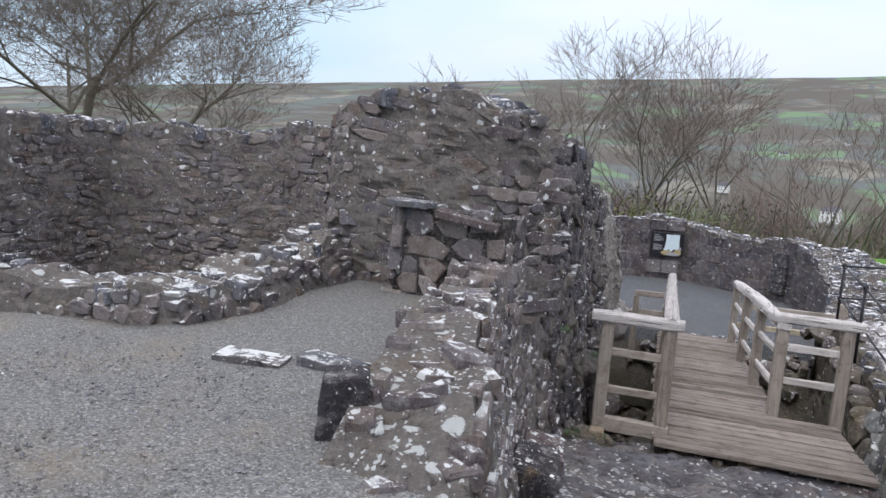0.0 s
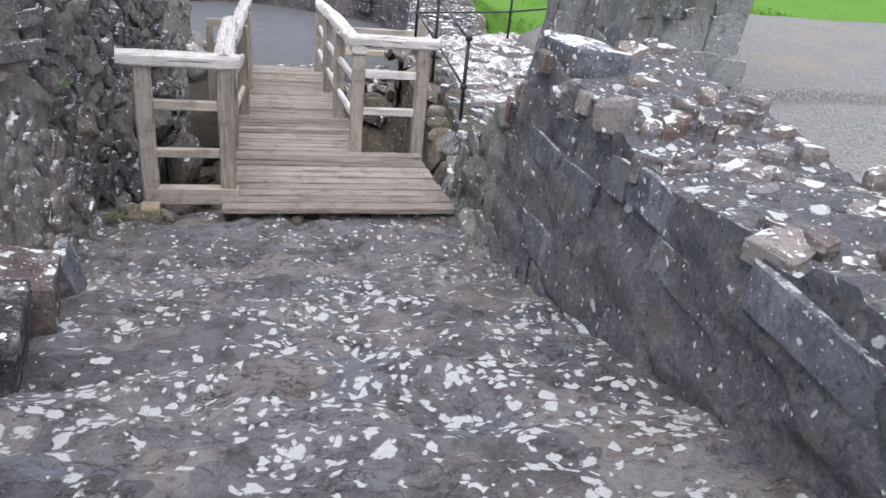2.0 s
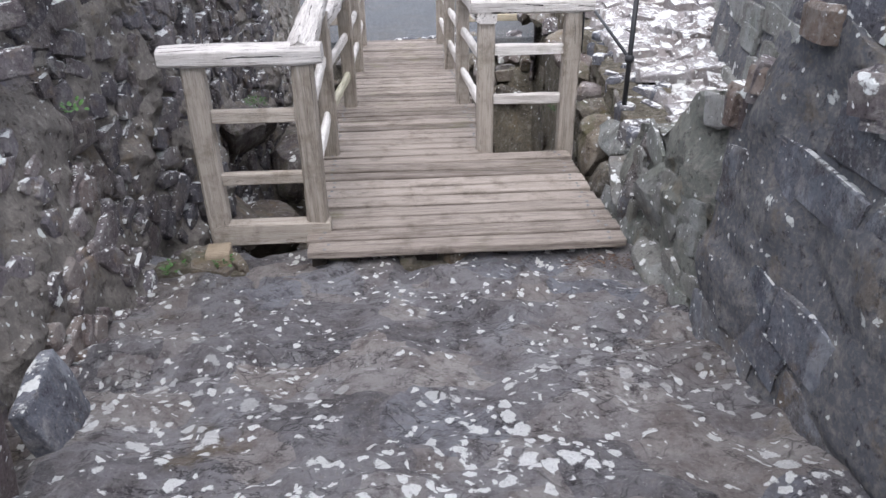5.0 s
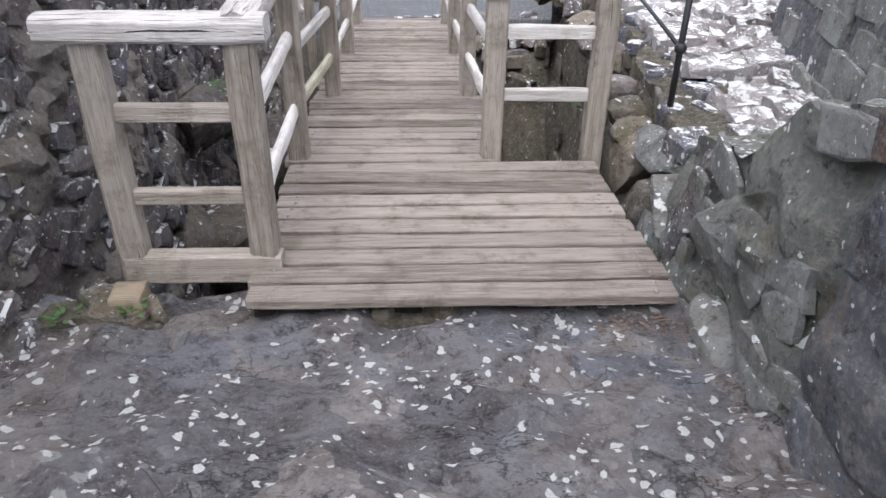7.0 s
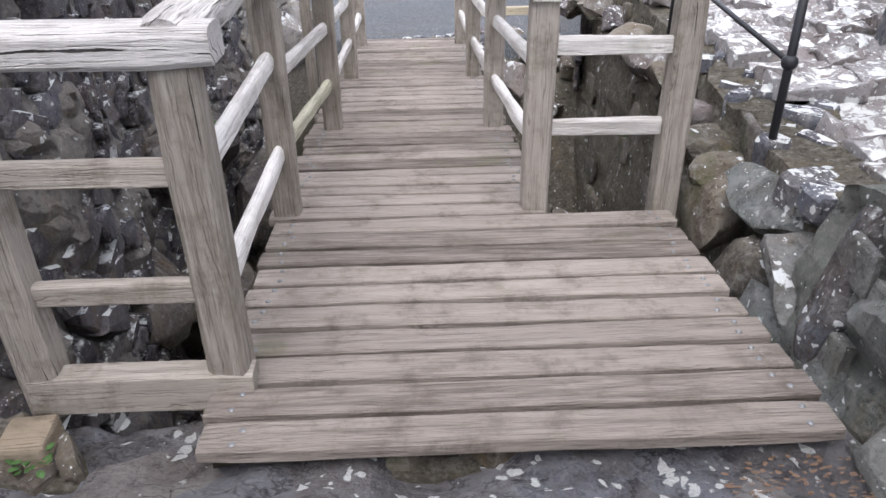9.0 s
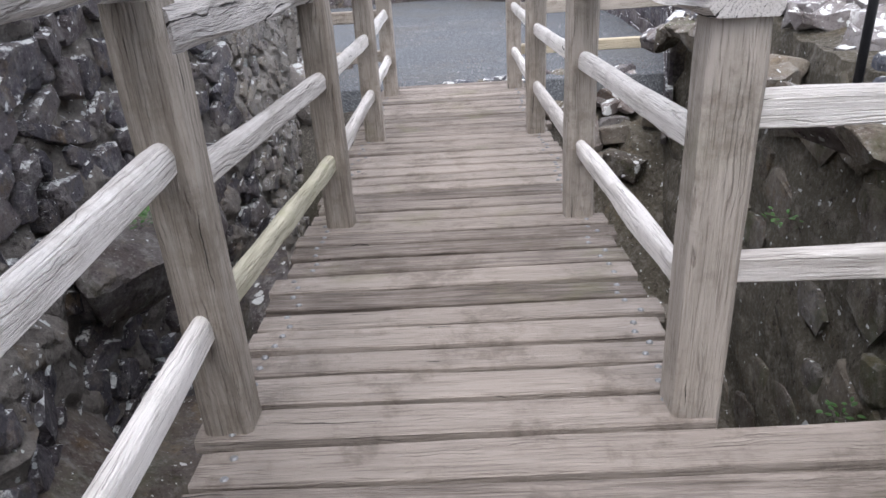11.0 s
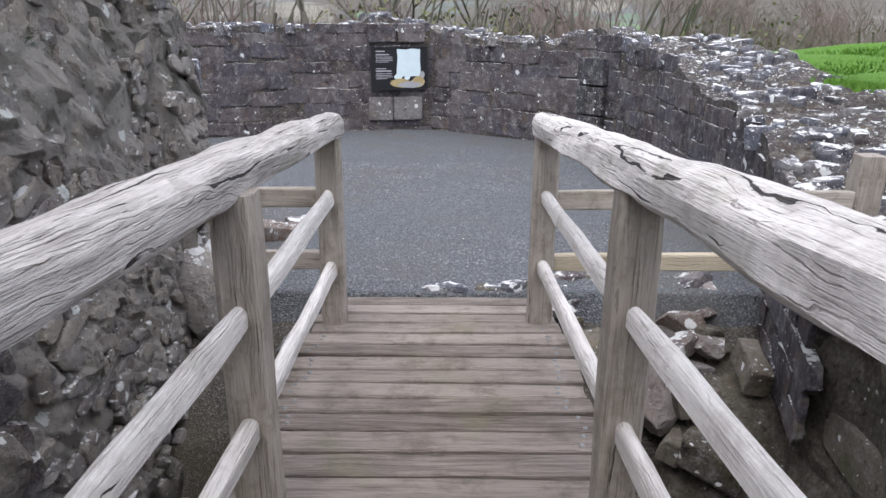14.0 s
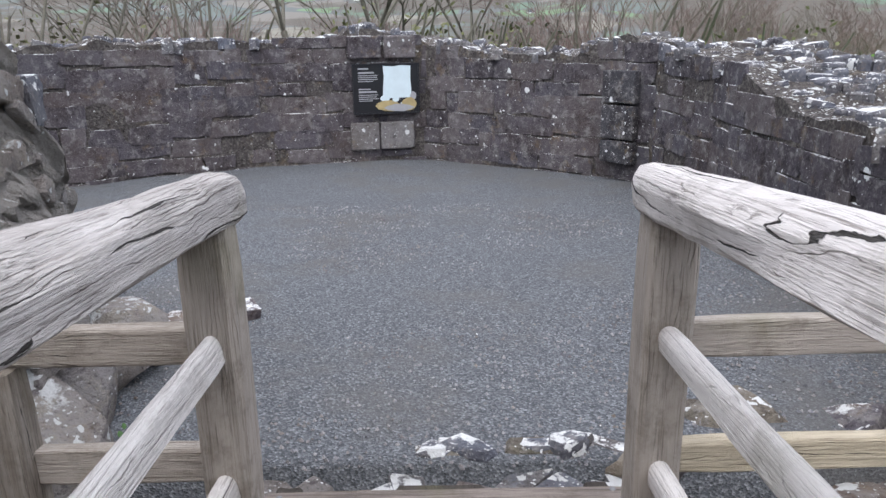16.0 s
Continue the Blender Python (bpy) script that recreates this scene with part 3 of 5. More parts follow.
def wall(name, line, bottom, top, thick, label, stone_mat_, core_mat, seed=1, batter=0.06, size=(0.22, 0.12), near=(0.6, 7), proud=0.03,
         rough=0.03, back=False, crest=0.05, limit=280, skip=None, res=0.08, top_slope=0.0, ends=True, wild=0.12, fill=0.93, square=False, lap=1.05, cap=None, loose=26):
    """A rubble wall. Its seen face stands on the line, on the right hand of it as one walks along; the body lies to the left.
    bottom and top give heights for places (x, y)."""
    rng = random.Random(seed)
    c = resample(line, res)
    n = len(c)
    tang = np.gradient(c, axis=0)
    tang /= np.linalg.norm(tang, axis=1)[:, None]
    left = np.stack([-tang[:, 1], tang[:, 0]], 1)
    zb = np.array([bottom(x, y) for x, y in c])
    s_len = np.concatenate([[0], np.cumsum(np.linalg.norm(np.diff(c, axis=0), axis=1))])
    zt = np.array([top(x, y) for x, y in c])
    zt = zt + crest * 1.6 * fbm(np.stack([s_len * 2.2, zt * 0 + seed, zt * 0], 1), 3, seed) + crest * (cells(np.stack([s_len * 3.5, zt * 0 + seed], 1), seed)[1] - 0.5)
    zt = np.maximum(zt, zb + 0.03)
    height = float((zt - zb).max())
    nf = max(3, int(height / res))
    nt = max(3, int(thick / res))
    nb = 4
    nv = nf + nt + nb
    P = np.zeros((n, nv, 3))
    for j in range(nv):
        if j < nf:
            f = j / (nf - 1)
            z, off = zb + (zt - zb) * f, batter * (zt - zb) * f
        elif j < nf + nt:
            f = (j - nf + 1) / nt
            off = batter * (zt - zb) + f * (thick - batter * (zt - zb))
            z = zt + top_slope * f * thick
        else:
            f = (j - nf - nt + 1) / nb
            off, z = np.full(n, float(thick)), zt + top_slope * thick + (zb - zt - top_slope * thick) * f
        P[:, j, :2] = c + left * np.reshape(off, (-1, 1))
        P[:, j, 2] = z
    sz = np.stack([np.repeat(s_len[:, None], nv, 1) / size[0], P[..., 2] / size[1]], -1)
    edge, ident = cells(sz, seed)
    bumpy = rough * (fbm(P * 2.5, 3, seed) * 1.6 + (ident - 0.5) * np.clip(edge * 4, 0, 1))
    for j in range(nf):
        P[:, j, :2] -= left * bumpy[:, j, None]
    topn = fbm(P * (3.0, 3.0, 0.1), 4, seed + 9) * crest * 1.6
    P[:, nf - 1:nf + nt, 2] += topn[:, nf - 1:nf + nt]
    verts = P.reshape(-1, 3).tolist()
    faces = [tuple(reversed(q)) for q in grid_faces(n, nv)]
    if ends:
        for i, flip in ((0, False), (n - 1, True)):
            loop = list(range(i * nv, (i + 1) * nv))
            faces.append(tuple(reversed(loop)) if flip else tuple(loop))
    me = mesh_from(name, verts, faces, core_mat, smooth=False)
    ob = tagged(new(name, me), label, "wall", kind="structure")
    places, tops, face_done = [], [], []

    def at(s):
        i = np.clip(np.searchsorted(s_len, s), 1, n - 1)
        f = (s - s_len[i - 1]) / max(1e-6, s_len[i] - s_len[i - 1])
        mixin = lambda arr: arr[i - 1] * (1 - f) + arr[i] * f
        return mixin(c), mixin(tang), mixin(left), mixin(zb), mixin(zt)

    def add(origin, ax, out, up, sx, sy, sz_, spin):
        m = Matrix(((ax[0], -out[0], up[0], origin[0]), (ax[1], -out[1], up[1], origin[1]), (ax[2], -out[2], up[2], origin[2]), (0, 0, 0, 1)))
        (places if not face_done else tops).append((rng.randrange(997), m @ Matrix.Rotation(spin, 4, "Y") @ Matrix.Diagonal((sx, sy, sz_, 1))))

    z = float(zb.min())
    while z < zt.max():
        h = size[1] * rng.uniform(0.65, 1.3)
        s = rng.uniform(0, size[0])
        while s < s_len[-1]:
            ln = size[0] * rng.choice((0.5, 0.7, 0.9, 1.0, 1.3, 1.7)) * rng.uniform(0.85, 1.15)
            p, t, l, b, tp = at(min(s + ln / 2, s_len[-1]))
            zc = z + h / 2 + rng.uniform(-0.15 - wild * 0.5, 0.15 + wild * 0.5) * h
            if b - 0.02 < zc < tp - h * 0.2 and not (skip and skip(p[0], p[1], zc)) and rng.random() < fill:
                off = batter * (zc - b)
                o = (p[0] + l[0] * off, p[1] + l[1] * off, zc)
                dep = proud * rng.uniform(1.2, 3.2)
                add(o, (t[0], t[1], 0), (-l[0], -l[1], 0), (0, 0, 1), ln * lap, dep, h * lap * rng.uniform(0.9, 1.05 + wild * 0.6), rng.uniform(-wild, wild))
            s += ln
        z += h
    # loose and bedded stones along the top
    face_done.append(True)
    for _ in range(int(s_len[-1] * thick * loose)):
        s, f = rng.uniform(0, s_len[-1]), rng.uniform(0.0, 1.0)
        p, t, l, b, tp = at(s)
        if tp - b < 0.08 or (skip and skip(p[0], p[1], tp)):
            continue
        off = batter * (tp - b) + f * (thick - batter * (tp - b))
        a = rng.uniform(0, 2 * math.pi)
        ax, up = (math.cos(a), math.sin(a), rng.uniform(-0.2, 0.2)), (-math.sin(a), math.cos(a), rng.uniform(-0.3, 0.3))
        o = (p[0] + l[0] * off, p[1] + l[1] * off, tp + top_slope * f * thick + rng.uniform(-0.04, 0.015))
        add(o, ax, (0, 0, 1), up, rng.uniform(0.08, 0.26), rng.uniform(0.06, 0.13), rng.uniform(0.06, 0.17), 0)
    set_stones(ob, (stone_mat_, places), near, limit, square)
    set_stones(ob, (cap or M_SLAB, tops), near, 120)
    return ob


# ---------- ground surfaces ----------
FLOOR_Y = table([(-6, 1.22), (0.3, 1.22), (1.5, 1.02), (2.6, 0.75), (3.6, 0.50), (4.19, 0.34), (5.07, 0.12), (5.8, -0.03), (6.25, -0.10), (6.7, -0.14)])


def ground(name, x0, x1, y0, y1, height, mat, label, category, res=0.06, relief=None, kind="structure", skirt=0.4, edge=None):
    nx, ny = max(2, int((x1 - x0) / res)), max(2, int((y1 - y0) / res))
    X, Y = np.meshgrid(np.linspace(x0, x1, nx), np.linspace(y0, y1, ny), indexing="ij")
    if edge:
        X = x0 + (edge(Y) - x0) * (X - x0) / (x1 - x0)
    Z = height(X, Y)
    if relief:
        Z = Z + relief(X, Y)
    border = np.zeros_like(Z, bool)
    border[0], border[-1], border[:, 0], border[:, -1] = True, True, True, True
    Z = np.where(border, Z - skirt, Z)
    me = mesh_from(name, np.stack([X, Y, Z], -1).reshape(-1, 3), [tuple(reversed(q)) for q in grid_faces(nx, ny)], mat)
    return tagged(new(name, me), label, category, kind=kind)


def rock_relief(X, Y):
    q = np.stack([X * 3.2 + 0.5 * fbm(np.stack([X * 2, Y * 2, X * 0], -1), 3, 5), Y * 4.2, X * 0], -1)
    e, i = cells(q, 3)
    f = fbm(np.stack([X * 4, Y * 6, X * 0], -1), 5, 8)
    return 0.05 * (i - 0.5) * np.clip(e * 5, 0, 1) + 0.06 * f + 0.022 * np.round(fbm(np.stack([X * 2.5, Y * 5, X * 0], -1), 4, 18) * 5) / 2


def small_relief(X, Y):
    return 0.03 * fbm(np.stack([X * 1.2, Y * 1.2, X * 0], -1), 4, 21)


def land_height(r, a):
    e = np.maximum(7.4 * np.cos(a) + 2.9 * np.sin(a), 0.6)
    far = np.tan(np.radians(e)) * 3000
    near = np.interp(r, [0, 13, 17, 24, 40, 70, 150, 300, 500], [-2.5, -2.5, -1.2, -2.0, -5.5, -11, -20, -27, -27])
    t = np.clip((r - 450) / 2550, 0, 1)
    return near + (far + 27) * t ** 1.25


def build_land():
    radii = np.concatenate([[0.0, 6, 12, 15, 17, 20, 24, 30, 36, 44, 55], np.geomspace(70, 4200, 46)])
    az = np.linspace(-math.pi, math.pi, 145)[:-1]
    R, A = np.meshgrid(radii, az, indexing="ij")
    X, Y = R * np.sin(A), 8 + R * np.cos(A)
    Z = land_height(R, A)
    w = np.clip((R - 60) / 300, 0, 1)
    Z = Z + w * 22 * fbm(np.stack([X * 0.0021, Y * 0.0021, X * 0], -1), 4, 31) * np.clip((3400 - R) / 1500, 0.35, 1) + 0.3 * np.clip((R - 18) / 20, 0, 1) * fbm(np.stack([X * 0.2, Y * 0.2, X * 0], -1), 3, 2)
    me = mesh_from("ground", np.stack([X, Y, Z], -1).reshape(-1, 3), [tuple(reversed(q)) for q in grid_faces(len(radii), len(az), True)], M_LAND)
    tagged(new("ground", me), "valley of green fields, hedges and brown winter woods", "ground", kind="structure")


build_land()
ground("bedrock_floor", -0.95, 2.2, -1.2, 6.62, lambda X, Y: FLOOR_Y(Y) + 0.0 * X, M_ROCK, "sloping grey slate bedrock path speckled with white lichen", "path", 0.035, rock_relief, skirt=1.8)
ground("gravel_platform", -7.6, -0.42, -5.0, 5.6, lambda X, Y: 1.25 + 0.0 * X, M_GRAVEL_TAN, "raised platform of grey and tan gravel", "ground", 0.1,
       lambda X, Y: small_relief(X, Y) - 2.2 * ((Y > 3.35) & (X < -2.75)), skirt=0.6, edge=table([(-5, -0.5), (2.2, -0.55), (2.7, -1.0), (5.6, -1.25)]))
ground("gravel_platform", 2.4, 14, -5.0, 5.6, lambda X, Y: 1.18 + 0.0 * X, M_GRAVEL_TAN, "brown gravel ground behind the thick wall", "ground", 0.15, small_relief, skirt=0.8)
ground("gravel_platform", 3.45, 14, 5.58, 10.6, lambda X, Y: 1.18 - 0.6 * np.clip((4.6 - X) / 1.2, 0, 1) * np.clip((Y - 8.6) / 1.0, 0, 1), M_GRAVEL_TAN, "brown gravel ground beyond the ruin", "ground", 0.15, small_relief, skirt=0.8)
ground("gravel_platform", -7.6, 14, -9.0, -1.15, lambda X, Y: 1.2 + 0.0 * X, M_GRAVEL_TAN, "grey gravel at the start of the path", "ground", 0.2, small_relief, skirt=0.6)
ground("courtyard_gravel", -6.5, 3.6, 12.95, 21.0, lambda X, Y: -0.44 - 0.015 * (Y - 13), M_GRAVEL, "flat courtyard of fine blue-grey gravel", "ground", 0.08,
       lambda X, Y: small_relief(X, Y) * np.clip((Y - 13) / 1.0, 0.3, 1), skirt=0.9)
ground("ditch_floor", -1.6, 2.9, 6.3, 13.1, lambda X, Y: -1.8 + 1.1 * np.clip((X - 1.5) / 0.6, 0, 1) * np.clip((Y - 11.2) / 1.2, 0, 1) + 0.5 * np.clip((Y - 11.6) / 1.2, 0, 1) * np.clip((X + 0.2) / 0.3, 0, 1) * (X < 1.3) * 0.6, M_MORTAR_DITCH,
       "dark damp earth and rubble at the bottom of the ditch", "ground", 0.07, lambda X, Y: 0.22 * fbm(np.stack([X * 3.2, Y * 3.2, X * 0], -1), 5, 17) + rock_relief(X, Y))
ground("lichen_pavement", 2.55, 4.3, 6.6, 12.3, lambda X, Y: np.interp(Y, [6.6, 7.7, 10.5, 12.3], [0.26, 0.29, 0.48, 0.2]) + 0.08 * (X - 2.2), M_PAVE, "uneven slab pavement crusted with white lichen", "pavement", 0.05,
       lambda X, Y: rock_relief(X, Y) * 1.2, skirt=0.4)
ground("grass_lawn", 3.9, 16, 10.6, 30, lambda X, Y: 0.52 + 0.05 * (Y - 11) * np.clip((20 - Y) / 9, 0, 1) + 0.09 * (X - 4) - 0.12 * np.clip(Y - 20, 0, 10), M_GRASS, "bright green mown grass bank", "grass", 0.2,
       lambda X, Y: 0.12 * fbm(np.stack([X * 0.8, Y * 0.8, X * 0], -1), 4, 4), skirt=2.5)

# ---------- walls ----------
left_top = table([(0.2, 1.2), (2.05, 1.22), (2.3, 1.36), (2.6, 1.46), (3.2, 1.47), (4.0, 1.52), (5.0, 1.55), (5.6, 1.68)])
wall("wall_parapet", [(-0.72, 6.2), (-0.76, 5.2), (-0.68, 4.2), (-0.52, 3.2), (-0.40, 2.45), (-0.37, 1.5), (-0.42, 0.3)][::-1], lambda x, y: FLOOR_Y(y) - 0.1, lambda x, y: left_top(y), 0.68,
     "low ruined rubble wall with mortar and white lichen", M_STONE, M_MORTAR, 3, batter=0.27, size=(0.15, 0.11), near=(-0.6, 4.2), limit=300, res=0.045, rough=0.05, proud=0.018, wild=0.7, fill=0.7, cap=M_STONE)
tower_top = table([(5.0, 2.62), (5.6, 2.72), (7.7, 2.50), (9.0, 2.35), (11, 2.05), (12.2, 1.85), (12.9, 1.5), (13.4, 1.05), (13.7, 0.65), (14.1, 0.35), (14.7, 0.1)])
wall("wall_tower_side", [(-1.0, 5.35), (-0.78, 6.3), (-0.64, 7.6), (-0.68, 8.2), (-0.95, 8.9), (-0.92, 10.2), (-0.76, 11.2)],
     lambda x, y: -2.0, lambda x, y: tower_top(y), 1.9, "tall dark rubble wall beside the footbridge", M_DARK, M_MORTAR, 5, batter=0.07, size=(0.19, 0.13),
     near=(-0.7, 8.8), limit=300, res=0.05, rough=0.09, proud=0.034, wild=0.6, fill=0.8, lap=1.05)
wall("wall_tower_end", [(-0.76, 11.2), (-0.72, 11.9), (-0.70, 12.6), (-0.72, 13.45), (-1.0, 14.1), (-1.5, 14.7)],
     lambda x, y: -2.0 if y < 13 else -0.7, lambda x, y: tower_top(y), 1.9, "ruined pale rubble end of the tower wall", M_TAN, M_LIME, 6, batter=0.08, size=(0.13, 0.09),
     near=(-0.7, 12.9), limit=300, res=0.045, rough=0.08, proud=0.014, wild=0.6, fill=0.6, lap=1.05)
wall("wall_tower_front", [(-3.05, 8.4), (-3.05, 5.75), (-2.75, 5.45), (-1.3, 5.35), (-0.9, 5.7)], lambda x, y: -0.6 if x < -2.9 else 1.1, lambda x, y: 2.84 - 0.3 * max(0, x + 1.6) - 0.35 * max(0, -2.3 - x), 1.5,
     "ruined round tower stump of grey rubble", M_STONE, M_MORTAR, 7, batter=0.03, size=(0.21, 0.10), near=(-2, 5.4), res=0.07, rough=0.05, proud=0.012, fill=0.85, wild=0.25)
wall("wall_buttress", [(-2.05, 5.5), (-2.05, 5.12), (-1.15, 5.16), (-1.1, 5.5)], lambda x, y: 1.1, lambda x, y: 1.93, 0.4, "square masonry buttress with a slab on top", M_STONE, M_MORTAR_DARK, 9,
     batter=0.02, size=(0.25, 0.16), near=(-1.6, 5.1), crest=0.02, limit=120)
wall("wall_enclosure", [(-7.6, 1.0), (-7.5, 8.0), (-5.5, 8.7), (-3.0, 8.5)], lambda x, y: -1.0, lambda x, y: 2.45 + 0.2 * (x > -5.2), 0.9, "curved dark enclosure wall of coursed rubble", M_STONE, M_MORTAR, 11,
     size=(0.18, 0.08), wild=0.25, fill=0.8, proud=0.014, near=(-5, 8.5), res=0.08, batter=0.02)
wall("wall_low_stub", [(-7.0, 2.75), (-4.0, 2.95), (-3.0, 3.2), (-2.55, 3.3), (-2.42, 3.9), (-2.4, 5.4)], lambda x, y: 0.9, lambda x, y: 1.42 + (0.12 * (y - 3.6) if y > 3.6 else 0), 0.6,
     "knee-high wall stub with a white lichened top", M_STONE, M_MORTAR, 13, batter=0.3, size=(0.14, 0.08), near=(-2.6, 3.4), res=0.05, wild=0.4, fill=0.8)
right_top = table([(-3, 1.42), (2.5, 1.34), (3.3, 1.29), (4.3, 1.31), (5.12, 1.43), (5.25, 1.30), (5.5, 1.05), (6.0, 0.85), (6.4, 0.62), (6.75, 0.5), (7.15, 0.30)])
wall("wall_passage_end", [(1.93, 6.95), (1.87, 6.2), (1.87, 5.5)], lambda x, y: FLOOR_Y(y) - 0.15, lambda x, y: right_top(y), 0.7, "low pale rocky end of the passage wall",
     M_GREEN, M_LIME_GREEN, 16, batter=0.10, size=(0.26, 0.2), near=(1.87, 6.3), res=0.04, proud=0.014, rough=0.07, wild=0.35, fill=0.4, lap=1.0, cap=M_GREEN, loose=5)
wall("wall_passage", [(1.87, 5.52), (1.87, 4.2), (1.88, -3.0)], lambda x, y: FLOOR_Y(y) - 0.15, lambda x, y: right_top(y), 0.85, "thick blue-grey stone wall with a lichened rubble top",
     M_BLUE, M_MORTAR_BLUE, 15, batter=0.03, size=(0.40, 0.24), near=(1.87, 4.5), res=0.04, proud=0.010, rough=0.045, top_slope=0.08, square=True, wild=0.06, fill=0.6, lap=0.97, cap=M_STONE)
wall("wall_ruin_right", [(3.12, 8.7), (2.98, 7.9), (2.74, 5.8), (2.92, 5.62), (3.5, 5.66)], lambda x, y: 0.2, lambda x, y: 2.75 + 0.25 * math.sin(y * 2.3), 0.42, "jagged tall ruin of pale green-grey masonry", M_GREEN, M_MORTAR_BLUE, 17,
     batter=0.12, size=(0.3, 0.22), near=(2.8, 7), crest=0.15, proud=0.02, square=True, wild=0.08)
back_top = table([(-7, 0.85), (-4.5, 0.95), (-3.3, 1.03), (-0.62, 1.03), (-0.55, 1.14), (0.42, 1.14), (0.5, 1.02), (1.4, 0.88), (2.2, 0.82), (2.3, 0.98), (2.85, 0.95)])
wall("wall_courtyard", [(-7.0, 14.8), (-5.0, 17.6), (-3.2, 19.2), (-1.7, 20.1), (0.45, 20.65), (1.4, 19.85), (2.45, 18.95), (2.85, 18.4)], lambda x, y: -0.75, lambda x, y: back_top(x), 0.8,
     "dark courtyard wall of squared stones with a lichened crest", M_COURT, M_MORTAR_DARK, 19, batter=0.01, size=(0.40, 0.22), near=(0.3, 20.3), res=0.08, proud=0.014, rough=0.012, limit=300, square=True, wild=0.02, fill=0.97)
wall("wall_courtyard_side", [(2.85, 18.4), (2.98, 17.0), (2.95, 15.4), (2.88, 14.2), (2.55, 12.9), (2.3, 12.0)], lambda x, y: -0.75, lambda x, y: float(np.interp(y, [11.5, 12.8, 14.3, 15.5, 16.6, 18.4], [0.18, 0.22, 0.42, 0.56, 0.7, 0.9])), 1.3,
     "wide courtyard side wall with a white lichened top", M_COURT, M_MORTAR_DARK, 21, batter=0.03, size=(0.36, 0.2), near=(2.9, 15), proud=0.014, rough=0.015, top_slope=0.05, square=True, wild=0.03)
wall("wall_ditch_side", [(2.3, 12.1), (2.2, 10.5), (2.15, 9.0), (2.0, 7.6), (1.98, 6.7)], lambda x, y: -2.0, lambda x, y: float(np.interp(y, [6.6, 7.7, 10.5, 12.1], [0.26, 0.30, 0.48, 0.22])), 0.55, "mossy ditch wall below the lichened pavement",
     M_DITCH, M_MORTAR_DITCH, 23, batter=0.06, size=(0.34, 0.2), near=(2.1, 10), fill=0.5, wild=0.3, proud=0.015, rough=0.05)
wall("wall_ditch_far", [(-1.6, 13.05), (0.3, 12.95), (2.7, 13.0)], lambda x, y: -2.0, lambda x, y: -0.50 - 0.15 * (x > 1.3) * (x - 1.3), 0.2, "low ditch wall under the far end of the bridge", M_DITCH, M_MORTAR_DITCH, 25,
     batter=0.1, size=(0.25, 0.15), near=(0.6, 13))
wall("wall_ditch_near", [(2.2, 6.66), (-0.95, 6.62)], lambda x, y: -2.0, lambda x, y: -0.16, 0.3, "rock edge of the ditch under the landing", M_DITCH, M_MORTAR_DITCH, 27, size=(0.25, 0.15), near=(0.6, 6.6), limit=60, cap=M_DITCH)

# ---------- footbridge ----------
DECK = table([(6.2, 0.0), (7.8, -0.05), (9.3, -0.155), (10.8, -0.24), (12.85, -0.37)])
RNG = random.Random(4)


def beam_mesh(length, w, h, seed, mat, round_top=0.0, wear=0.004, seg=0.12, bow=0.0):
    """A worn timber along x, with eased edges; round_top rounds the upper side."""
    prof = []
    e = min(w, h) * 0.12
    if round_top:
        for i in range(9):
            a = math.pi * i / 8
            prof.append((w / 2 * math.cos(a), h / 2 - round_top + round_top * math.sin(a)))
        prof += [(-w / 2, -h / 2 + e), (-w / 2 + e, -h / 2), (w / 2 - e, -h / 2), (w / 2, -h / 2 + e)]
    else:
        prof = [(w / 2, h / 2 - e), (w / 2 - e, h / 2), (0, h / 2), (-w / 2 + e, h / 2), (-w / 2, h / 2 - e), (-w / 2, -h / 2 + e), (-w / 2 + e, -h / 2), (w / 2 - e, -h / 2), (w / 2, -h / 2 + e)]
    n = max(2, int(length / seg) + 1)
    m = len(prof)
    P = np.zeros((n, m, 3))
    for i in range(n):
        x = length * i / (n - 1)
        k = 0.93 if i in (0, n - 1) else 1.0
        for j, (y, z) in enumerate(prof):
            P[i, j] = (x, y * k, z * k + bow * math.sin(math.pi * i / (n - 1)))
    P[..., 1:] += wear * np.stack([fbm(P * (3, 20, 20) + seed * 7.3, 3, seed), fbm(P * (3, 20, 20) + seed * 3.1 + 50, 3, seed + 5)], -1) * 2
    verts = P.reshape(-1, 3).tolist()
    faces = [tuple(reversed(q)) for q in grid_faces(n, m, True)]
    faces += [tuple(range(m)), tuple(reversed(range((n - 1) * m, n * m)))]
    return mesh_from("timber", verts, faces, mat, smooth=False)


def along(p0, p1, roll=0.0):
    """The pose of a timber that runs from p0 to p1."""
    d = Vector(p1) - Vector(p0)
    x = d.normalized()
    z0 = Vector((0, 0, 1)) if abs(x.z) < 0.9 else Vector((0, 1, 0))
    y = z0.cross(x).normalized()
    z = x.cross(y)
    m = Matrix((x, y, z)).transposed().to_4x4()
    m.translation = p0
    return m @ Matrix.Rotation(roll, 4, "X")


def timber(name, p0, p1, w, h, parent, mat, label="", **kw):
    seed = RNG.randrange(1000)
    return part(name, beam_mesh((Vector(p1) - Vector(p0)).length, w, h, seed, mat, **kw), parent, label, along(p0, p1))


